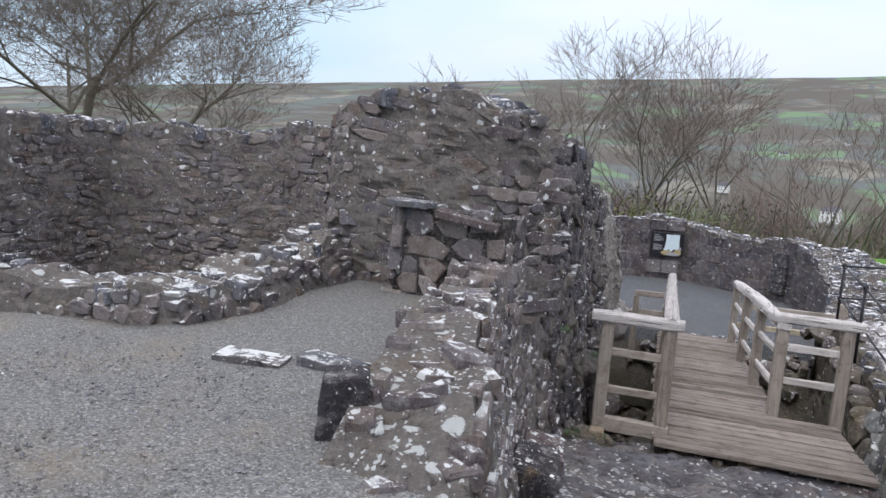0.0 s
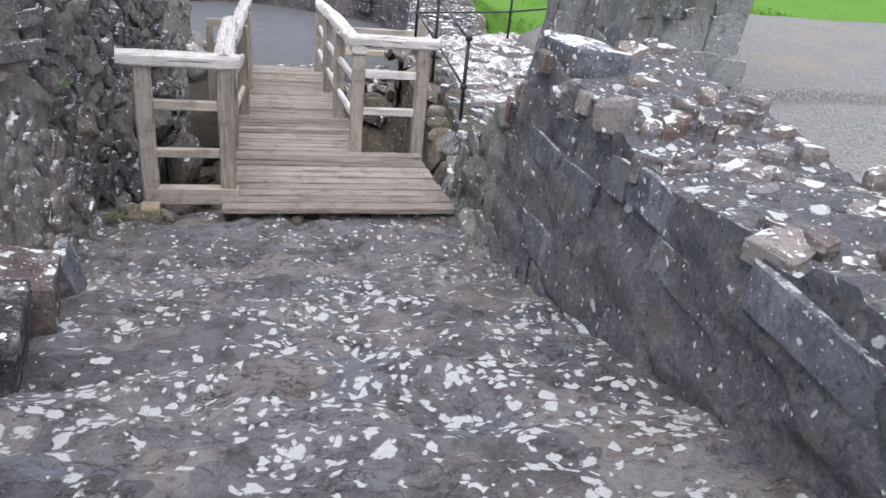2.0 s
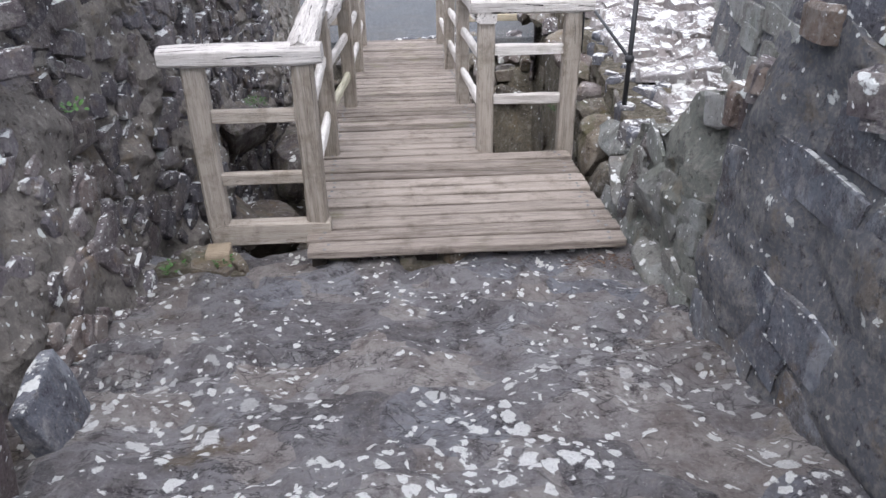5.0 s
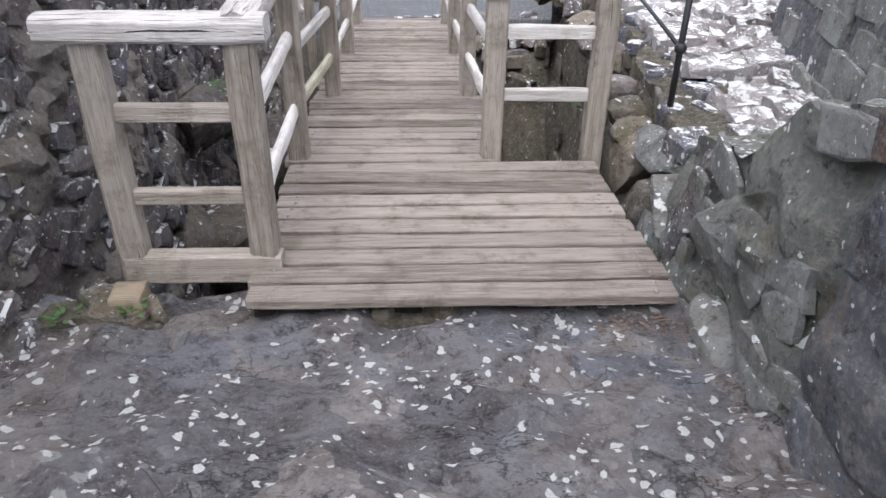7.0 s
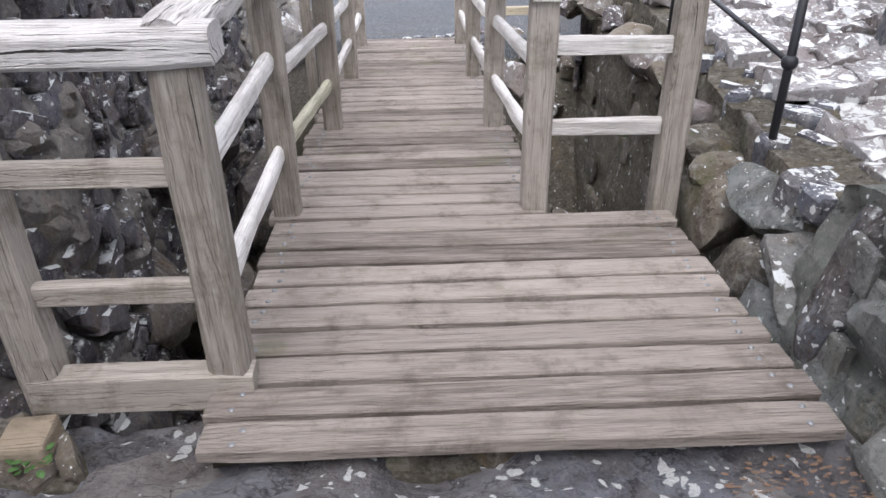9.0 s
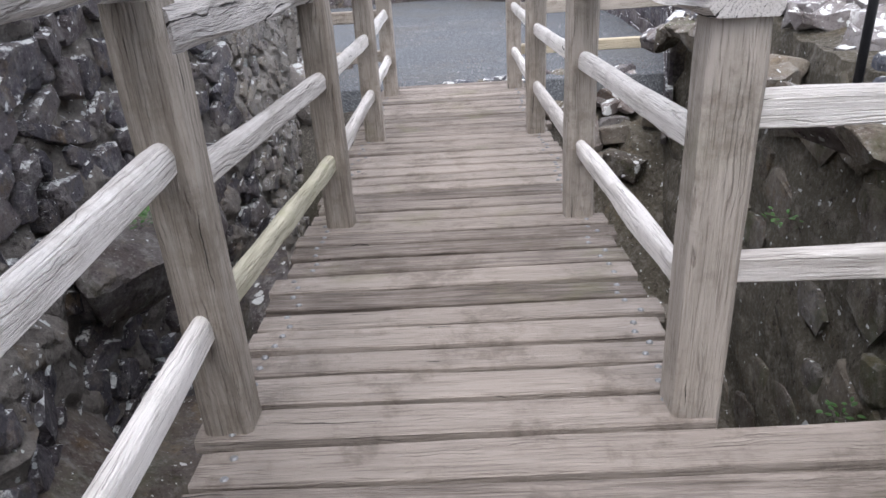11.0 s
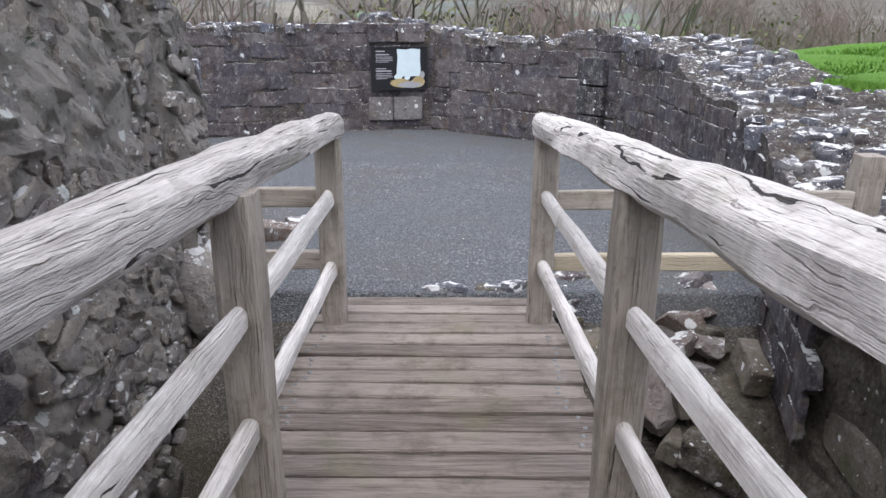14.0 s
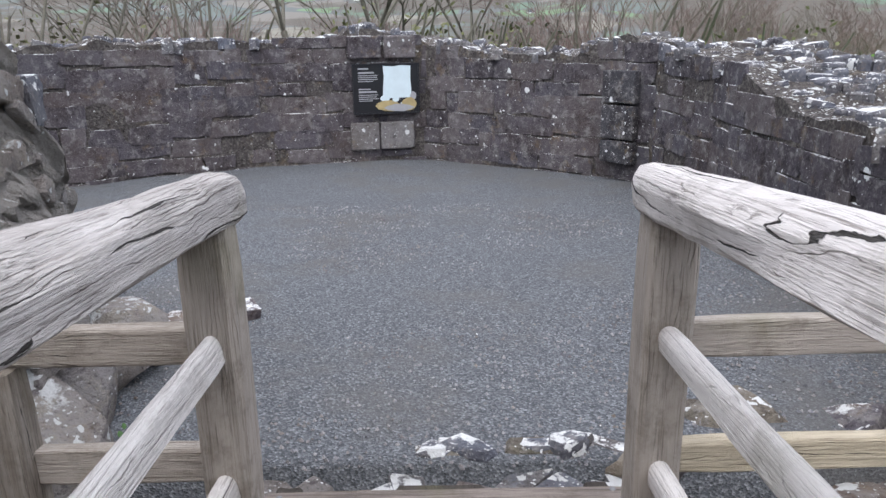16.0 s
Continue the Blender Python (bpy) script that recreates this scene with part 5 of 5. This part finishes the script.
plate("board", -0.43, -0.31, 0.43, 0.31, 0.0, 0.03, M_BOARD, panel)
for nm, a in (("frame_side", (-0.445, -0.325, -0.43, 0.325)), ("frame_side", (0.43, -0.325, 0.445, 0.325)), ("frame_bar", (-0.43, 0.31, 0.43, 0.325)), ("frame_bar", (-0.43, -0.325, 0.43, -0.31))):
    plate(nm, *a, -0.012, 0.045, M_IRON, panel)
wob = random.Random(6)
shape = [(-0.05, -0.12), (0.33, -0.12), (0.335, 0.0), (0.325, 0.12), (0.33, 0.29), (0.2, 0.30), (0.1, 0.285), (-0.04, 0.295), (-0.03, 0.15), (-0.045, 0.02)]
plate("illustration", 0, 0, 0, 0, -0.003, 0.003, M_PRINT, panel, "pale blue tower drawing", shape)


def blob(cx, cz, rx, rz, k):
    return [(cx + rx * math.cos(2 * math.pi * i / 10) * wob.uniform(0.85, 1.1), cz + rz * math.sin(2 * math.pi * i / 10) * wob.uniform(0.85, 1.1)) for i in range(10)]


for cx, cz, rx, rz, mt in ((0.02, -0.22, 0.17, 0.075, M_OCHRE), (0.3, -0.2, 0.1, 0.09, M_OCHRE), (0.16, -0.25, 0.2, 0.05, M_INK), (-0.02, -0.12, 0.07, 0.045, M_PRINT), (0.12, -0.13, 0.05, 0.045, M_PRINT), (0.24, -0.21, 0.06, 0.04, M_PRINT), (0.36, -0.1, 0.045, 0.06, M_INK)):
    plate("printed_shape", 0, 0, 0, 0, -0.006 - 0.0004 * wob.random(), 0.003, mt, panel, outline=blob(cx, cz, rx, rz, 10))
for z, w, h in ((0.26, 0.14, 0.018), (0.21, 0.21, 0.02), (0.175, 0.26, 0.010), (0.15, 0.25, 0.010), (0.125, 0.26, 0.010), (0.10, 0.2, 0.010), (0.0, 0.16, 0.014), (-0.035, 0.24, 0.022), (-0.075, 0.25, 0.010), (-0.10, 0.24, 0.010), (-0.125, 0.26, 0.010), (-0.15, 0.18, 0.010)):
    plate("text_bar", -0.37, z - h / 2, -0.37 + w, z + h / 2, -0.003, 0.003, M_INK, panel)


# ---------- plants ----------
def leaf_cluster(rng, count, spread, size, tall):
    v, f = [], []
    for _ in range(count):
        a, r = rng.uniform(0, 6.28), spread * math.sqrt(rng.random())
        o = Vector((r * math.cos(a), r * math.sin(a), rng.uniform(0, tall)))
        d = Vector((math.cos(a) + rng.uniform(-0.6, 0.6), math.sin(a) + rng.uniform(-0.6, 0.6), rng.uniform(-0.1, 0.9))).normalized()
        s = d.cross(Vector((0, 0, 1))).normalized()
        u = s.cross(d)
        ln = size * rng.uniform(0.6, 1.3)
        b = len(v)
        v += [o, o + d * ln * 0.35 + s * ln * 0.3, o + d * ln * 0.75 + s * ln * 0.22 - u * ln * 0.05, o + d * ln - u * ln * 0.15, o + d * ln * 0.75 - s * ln * 0.22 - u * ln * 0.05, o + d * ln * 0.35 - s * ln * 0.3, o + d * ln * 0.5 + u * ln * 0.06]
        f += [(b, b + 1, b + 6), (b + 1, b + 2, b + 6), (b + 2, b + 3, b + 6), (b + 3, b + 4, b + 6), (b + 4, b + 5, b + 6), (b + 5, b, b + 6)]
    return [tuple(x) for x in v], f


wr = random.Random(12)
for x, yy, z, n, sp in ((-0.66, 6.35, -0.1, 26, 0.06), (-0.40, 6.38, -0.09, 18, 0.05), (-0.72, 9.35, -0.12, 44, 0.09), (-0.78, 9.6, -0.22, 30, 0.08), (2.06, 9.3, -0.25, 26, 0.07), (2.12, 10.6, 0.22, 24, 0.06), (2.06, 8.6, -0.75, 20, 0.07), (1.95, 8.35, -0.9, 30, 0.1),
                        (-0.62, 12.95, -0.56, 34, 0.1), (-0.55, 13.2, -0.46, 20, 0.07), (1.9, 13.1, -0.5, 26, 0.1), (-0.98, 11.9, 1.0, 16, 0.05), (-0.74, 5.9, 0.95, 14, 0.04), (2.15, 8.2, 0.1, 24, 0.06)):
    v, f = leaf_cluster(wr, n, sp, 0.03, 0.05)
    ob = new("weed", mesh_from("weed", v, f, M_LEAF, smooth=False))
    ob.location = (x, yy, z)
    tagged(ob, "small green weed rooted in the stonework", "plant", "weeds in the walls", kind="stuff")
v, f = leaf_cluster(wr, 170, 0.18, 0.019, 0.012)
v = [(a[0] * 1.3, a[1] * 0.6, a[2] * 0.5) for a in v]
ob = new("dead_leaves", mesh_from("dead_leaves", v, f, M_DEAD, smooth=False))
ob.location = (1.68, 6.2, -0.085)
tagged(ob, "brown dead leaves blown against the landing", "leaves", kind="stuff")
gr = random.Random(51)
gv, gf = [], []
for _ in range(9000):
    gx, gy = gr.uniform(3.95, 9.0), gr.uniform(10.7, 20.0)
    gz = 0.50 + 0.05 * (gy - 11) * min(1, max(0, (20 - gy) / 9)) + 0.09 * (gx - 4)
    a, hgt = gr.uniform(0, 6.28), gr.uniform(0.03, 0.07)
    b = len(gv)
    gv += [(gx - 0.012 * math.cos(a), gy - 0.012 * math.sin(a), gz), (gx + 0.012 * math.cos(a), gy + 0.012 * math.sin(a), gz), (gx + gr.uniform(-0.05, 0.05), gy + gr.uniform(-0.05, 0.05), gz + hgt)]
    gf.append((b, b + 1, b + 2))
tagged(new("grass_blades", mesh_from("grass_blades", gv, gf, M_GRASS, smooth=False)), "short grass blades on the green bank", "grass", kind="stuff")
# loose chippings on the gravel
def chippings(name, x0, x1, y0, y1, z, count, mat, label, seed):
    rng = random.Random(seed)
    vs, fs = [], []
    for _ in range(count):
        cx, cy, r = rng.uniform(x0, x1), rng.uniform(y0, y1), rng.uniform(0.004, 0.011)
        b = len(vs)
        for k in range(5):
            a = 2 * math.pi * k / 5 + rng.uniform(-0.4, 0.4)
            vs.append((cx + r * math.cos(a), cy + r * math.sin(a), z(cx, cy) - 0.004))
        vs.append((cx + rng.uniform(-0.4, 0.4) * r, cy + rng.uniform(-0.4, 0.4) * r, z(cx, cy) + r * rng.uniform(0.4, 0.9)))
        fs += [(b + k, b + (k + 1) % 5, b + 5) for k in range(5)]
    tagged(new(name, mesh_from(name, vs, fs, mat, smooth=False)), label, "gravel", kind="stuff")


M_CHIP = stone_mat("gravel_chipping", [(0.11, 0.115, 0.125), (0.17, 0.175, 0.185), (0.21, 0.21, 0.215), (0.27, 0.265, 0.26), (0.15, 0.14, 0.135)], 0.0, 0.02, 0.004)
chippings("gravel_chippings", -1.5, 2.9, 13.0, 17.5, lambda a, b: -0.435 - 0.015 * (b - 13), 9000, M_CHIP, "loose grey chippings on the courtyard", 3)
chippings("gravel_chippings", -3.0, -0.55, 0.6, 3.0, lambda a, b: 1.255, 2200, M_CHIP, "loose grey chippings on the platform", 4)


# ---------- trees ----------
def tubes(segments, sides, name, mat):
    vs, fs = [], []
    for p, q, r0, r1 in segments:
        d = (q - p).normalized()
        a = d.orthogonal().normalized()
        b = d.cross(a)
        o = len(vs)
        for c, r in ((p, r0), (q, r1)):
            for i in range(sides):
                t = 2 * math.pi * i / sides
                vs.append(tuple(c + (a * math.cos(t) + b * math.sin(t)) * r))
        fs += [(o + i, o + (i + 1) % sides, o + sides + (i + 1) % sides, o + sides + i) for i in range(sides)]
    return mesh_from(name, vs, fs, mat)


def bare_tree(seed, height, spread, stems=1, bark=M_BARK, twig=M_TWIG, lean=0.0, levels=6):
    """A leafless tree: tapered limbs that fork into fine twigs."""
    rng = random.Random(seed)
    big, small = [], []

    def grow(p, d, length, r, level):
        n = 3 if level < 3 else 2
        for i in range(n):
            d = (d + Vector((rng.uniform(-1, 1), rng.uniform(-1, 1), rng.uniform(-0.4, 0.8))) * 0.16).normalized()
            q = p + d * (length / n)
            r2 = r * 0.84
            (big if level < 3 else small).append((p.copy(), q.copy(), r, r2))
            if level > 0 and level < levels and rng.random() < 0.9:
                side(q, d, length, r2, level)
            p, r = q, r2
        if level < levels:
            for _ in range(2 if level else 3):
                side(p, d, length, r, level)

    def side(p, d, length, r, level):
        w = Vector((rng.uniform(-1, 1), rng.uniform(-1, 1), rng.uniform(-0.25, 0.65))).normalized()
        nd = (d * 0.75 + w * spread).normalized()
        grow(p, nd, length * rng.uniform(0.58, 0.78), max(r * 0.62, 0.008), level + 1)

    for _ in range(stems):
        a = rng.uniform(0, 6.28)
        k = 0.25 if stems > 1 else 0.05
        grow(Vector((0, 0, -0.4)), Vector((k * math.cos(a) + lean, k * math.sin(a), 1)).normalized(), height * 0.34, height * 0.012 + 0.02, 0)
    ob = thing("tree", "bare winter tree with fine grey-brown twigs", "tree", "bare trees round the castle")
    part("trunk", tubes(big, 7, "trunk", bark), ob)
    part("crown", tubes(small, 3, "crown", twig), ob, "crown of bare twigs")
    return ob


def land_z(x, yy):
    return float(land_height(np.array([math.hypot(x, yy - 8)]), np.array([math.atan2(x, yy - 8)]))[0])


def plant_tree(ob, x, yy, size=1.0, turn=0.0):
    ob.matrix_basis = Matrix.Translation((x, yy, land_z(x, yy) - 0.2)) @ Matrix.Rotation(radians(turn), 4, "Z") @ Matrix.Diagonal((size, size, size, 1))
    return ob


TREES = [bare_tree(1, 15, 0.9, 1, levels=6), bare_tree(2, 12, 0.6, 2, levels=5), bare_tree(3, 8, 0.8, 3, levels=4), bare_tree(4, 11, 0.55, 1, twig=M_TWIG_RED, levels=5)]
plant_tree(TREES[0], -18.6, 17.5, 1.15)
plant_tree(TREES[1], -2.6, 31.0, 0.98)
plant_tree(TREES[2], -13.6, 50.0, 2.3)
plant_tree(TREES[3], 2.6, 36.0, 1.08)


def more(k, x, yy, size, turn):
    ob = copy_thing(TREES[k], Matrix.Identity(4))
    return plant_tree(ob, x, yy, size, turn)


more(0, -21.5, 20.5, 1.15, 100)
more(0, -16.0, 21.0, 0.8, 200)
more(0, -24.0, 15.0, 1.1, 300)
more(0, -20.5, 24.5, 1.1, 60)
more(0, -15.2, 19.5, 0.62, 240)
more(1, 9.0, 43.0, 1.15, 40)
more(1, -0.9, 34.0, 0.85, 140)
tr = random.Random(77)
for i in range(26):
    a = radians(tr.uniform(-52, 40))
    r = tr.uniform(21, 40)
    x, yy = r * math.sin(a), 8 + r * math.cos(a)
    more(tr.choice((1, 2, 2, 3)), x, yy, tr.uniform(0.36, 0.52) * (1 + (r - 21) * 0.02), tr.uniform(0, 360))
for i in range(36):
    a = radians(tr.uniform(-30, 42))
    r = tr.uniform(50, 130)
    more(tr.choice((1, 2, 3, 3)), r * math.sin(a), 8 + r * math.cos(a), tr.uniform(0.55, 0.95), tr.uniform(0, 360))


for i in range(44):
    a = radians(tr.uniform(-42, 36))
    r = tr.uniform(19, 30)
    more(tr.choice((2, 2, 3)), r * math.sin(a), 8 + r * math.cos(a), tr.uniform(0.30, 0.42), tr.uniform(0, 360))


def bush(seed, w, h, mat, name, label, thin):
    """Scrub or an evergreen: many small blades or twigs round short stems, with an uneven outline."""
    rng = random.Random(seed)
    vs, fs = [], []
    for _ in range(3000):
        d = Vector((rng.gauss(0, 1), rng.gauss(0, 1), abs(rng.gauss(0, 1)))).normalized()
        k = rng.uniform(0.3, 1.0) * (0.75 + 0.5 * noise.noise(d * 2.2 + Vector((seed, 0, 0))))
        o = Vector((d.x * w * k, d.y * w * k, d.z * h * k))
        a = (Vector((rng.gauss(0, 1), rng.gauss(0, 1), rng.gauss(0, 1))).normalized() + (d + Vector((0, 0, 0.8))) * (1.0 if thin else 0.0)).normalized()
        b2 = a.orthogonal().normalized()
        s, t = (rng.uniform(0.08, 0.24), 0.0035) if thin else (rng.uniform(0.025, 0.06), rng.uniform(0.012, 0.028))
        b = len(vs)
        vs += [tuple(o - a * s), tuple(o + b2 * t), tuple(o + a * s), tuple(o - b2 * t)]
        fs += [(b, b + 1, b + 2), (b, b + 2, b + 3)]
    ob = thing(name, label, "bush", "bushes below the walls")
    part("foliage", mesh_from("foliage", vs, fs, mat, smooth=False), ob)
    stems = []
    for _ in range(14):
        e = Vector((rng.uniform(-0.6, 0.6) * w, rng.uniform(-0.6, 0.6) * w, h * rng.uniform(0.4, 0.9)))
        stems.append((Vector((0, 0, -0.4)), e, 0.035, 0.012))
    part("stem", tubes(stems, 5, "stem", M_BARK), ob)
    return ob


BUSH = [bush(1, 1.6, 1.9, M_BUSH, "bush", "dark evergreen bush on the slope", False), bush(2, 2.0, 2.0, M_TWIG, "bush", "brown leafless scrub on the slope", True), bush(3, 1.8, 2.2, M_TWIG_RED, "bush", "reddish brown leafless scrub on the slope", True),
        bush(4, 1.7, 2.2, M_OLIVE, "bush", "olive green ivy-grown thicket on the slope", False)]
plant_tree(BUSH[3], 1.5, 26.5, 1.5)
plant_tree(BUSH[0], 11.5, 33, 1.3)
plant_tree(BUSH[1], -6, 27, 1.6)
plant_tree(BUSH[2], 4, 29, 1.6)
for i in range(140):
    a = radians(tr.uniform(-45, 42))
    r = tr.uniform(17, 42)
    k = tr.choice((0, 1, 1, 3, 2, 3)) if a > 0.1 else tr.choice((1, 1, 3, 3, 2))
    ob = copy_thing(BUSH[k], Matrix.Identity(4))
    plant_tree(ob, r * math.sin(a), 8 + r * math.cos(a), tr.uniform(1.35, 2.05) * (1 + (r - 17) * 0.03) * (0.9 if k in (0, 3) else 1.0), tr.uniform(0, 360))


for i in range(80):
    a = radians(tr.uniform(-42, 36))
    r = tr.uniform(46, 85)
    ob = copy_thing(BUSH[tr.choice((1, 1, 2, 2, 0))], Matrix.Identity(4))
    plant_tree(ob, r * math.sin(a), 8 + r * math.cos(a), tr.uniform(2.8, 4.6), tr.uniform(0, 360))

for i in range(60):
    a = radians(tr.uniform(-24, 34))
    r = tr.uniform(110, 240)
    ob = copy_thing(BUSH[tr.choice((1, 2, 2, 2, 3))], Matrix.Identity(4))
    plant_tree(ob, r * math.sin(a), 8 + r * math.cos(a), tr.uniform(4.5, 7.5), tr.uniform(0, 360))

# ---------- far houses ----------
M_HOUSE = plain("white_render", (0.75, 0.74, 0.7), 0.8)
M_ROOF = plain("slate_roof", (0.10, 0.105, 0.12), 0.7)
M_PANE = plain("dark_window", (0.03, 0.035, 0.04), 0.2)


def house():
    ob = thing("house", "small white farmhouse with a slate roof in the valley", "house", "houses in the valley")
    bm = [(-5, -3, -2), (5, -3, -2), (5, 3, -2), (-5, 3, -2), (-5, -3, 5), (5, -3, 5), (5, 3, 5), (-5, 3, 5), (-5, 0, 7.6), (5, 0, 7.6)]
    part("wall", mesh_from("wall", bm, [(0, 1, 5, 4), (1, 2, 6, 9, 5), (2, 3, 7, 6), (3, 0, 4, 8, 7)], M_HOUSE, smooth=False), ob)
    part("roof", mesh_from("roof", [(-5.4, -3.4, 4.8), (5.4, -3.4, 4.8), (5.4, 0, 7.8), (-5.4, 0, 7.8), (-5.4, 3.4, 4.8), (5.4, 3.4, 4.8)], [(0, 1, 2, 3), (3, 2, 5, 4)], M_ROOF, smooth=False), ob)
    for wx in (-3.2, 0, 3.2):
        for wz in (0.6, 3.2):
            part("window", mesh_from("window", [(wx - 0.5, -3.06, wz), (wx + 0.5, -3.06, wz), (wx + 0.5, -3.06, wz + 1.2), (wx - 0.5, -3.06, wz + 1.2)], [(0, 1, 2, 3)], M_PANE, smooth=False), ob)
    return ob


HOUSE = house()
hr = random.Random(5)
spots = [(hr.uniform(-20, 30), hr.uniform(420, 1400)) for _ in range(16)]
for i, (a, r) in enumerate(spots):
    x, yy = r * math.sin(radians(a)), 8 + r * math.cos(radians(a))
    ob = HOUSE if i == 0 else copy_thing(HOUSE, Matrix.Identity(4))
    plant_tree(ob, x, yy, hr.uniform(0.8, 1.3), hr.uniform(-40, 40))

build_stones()
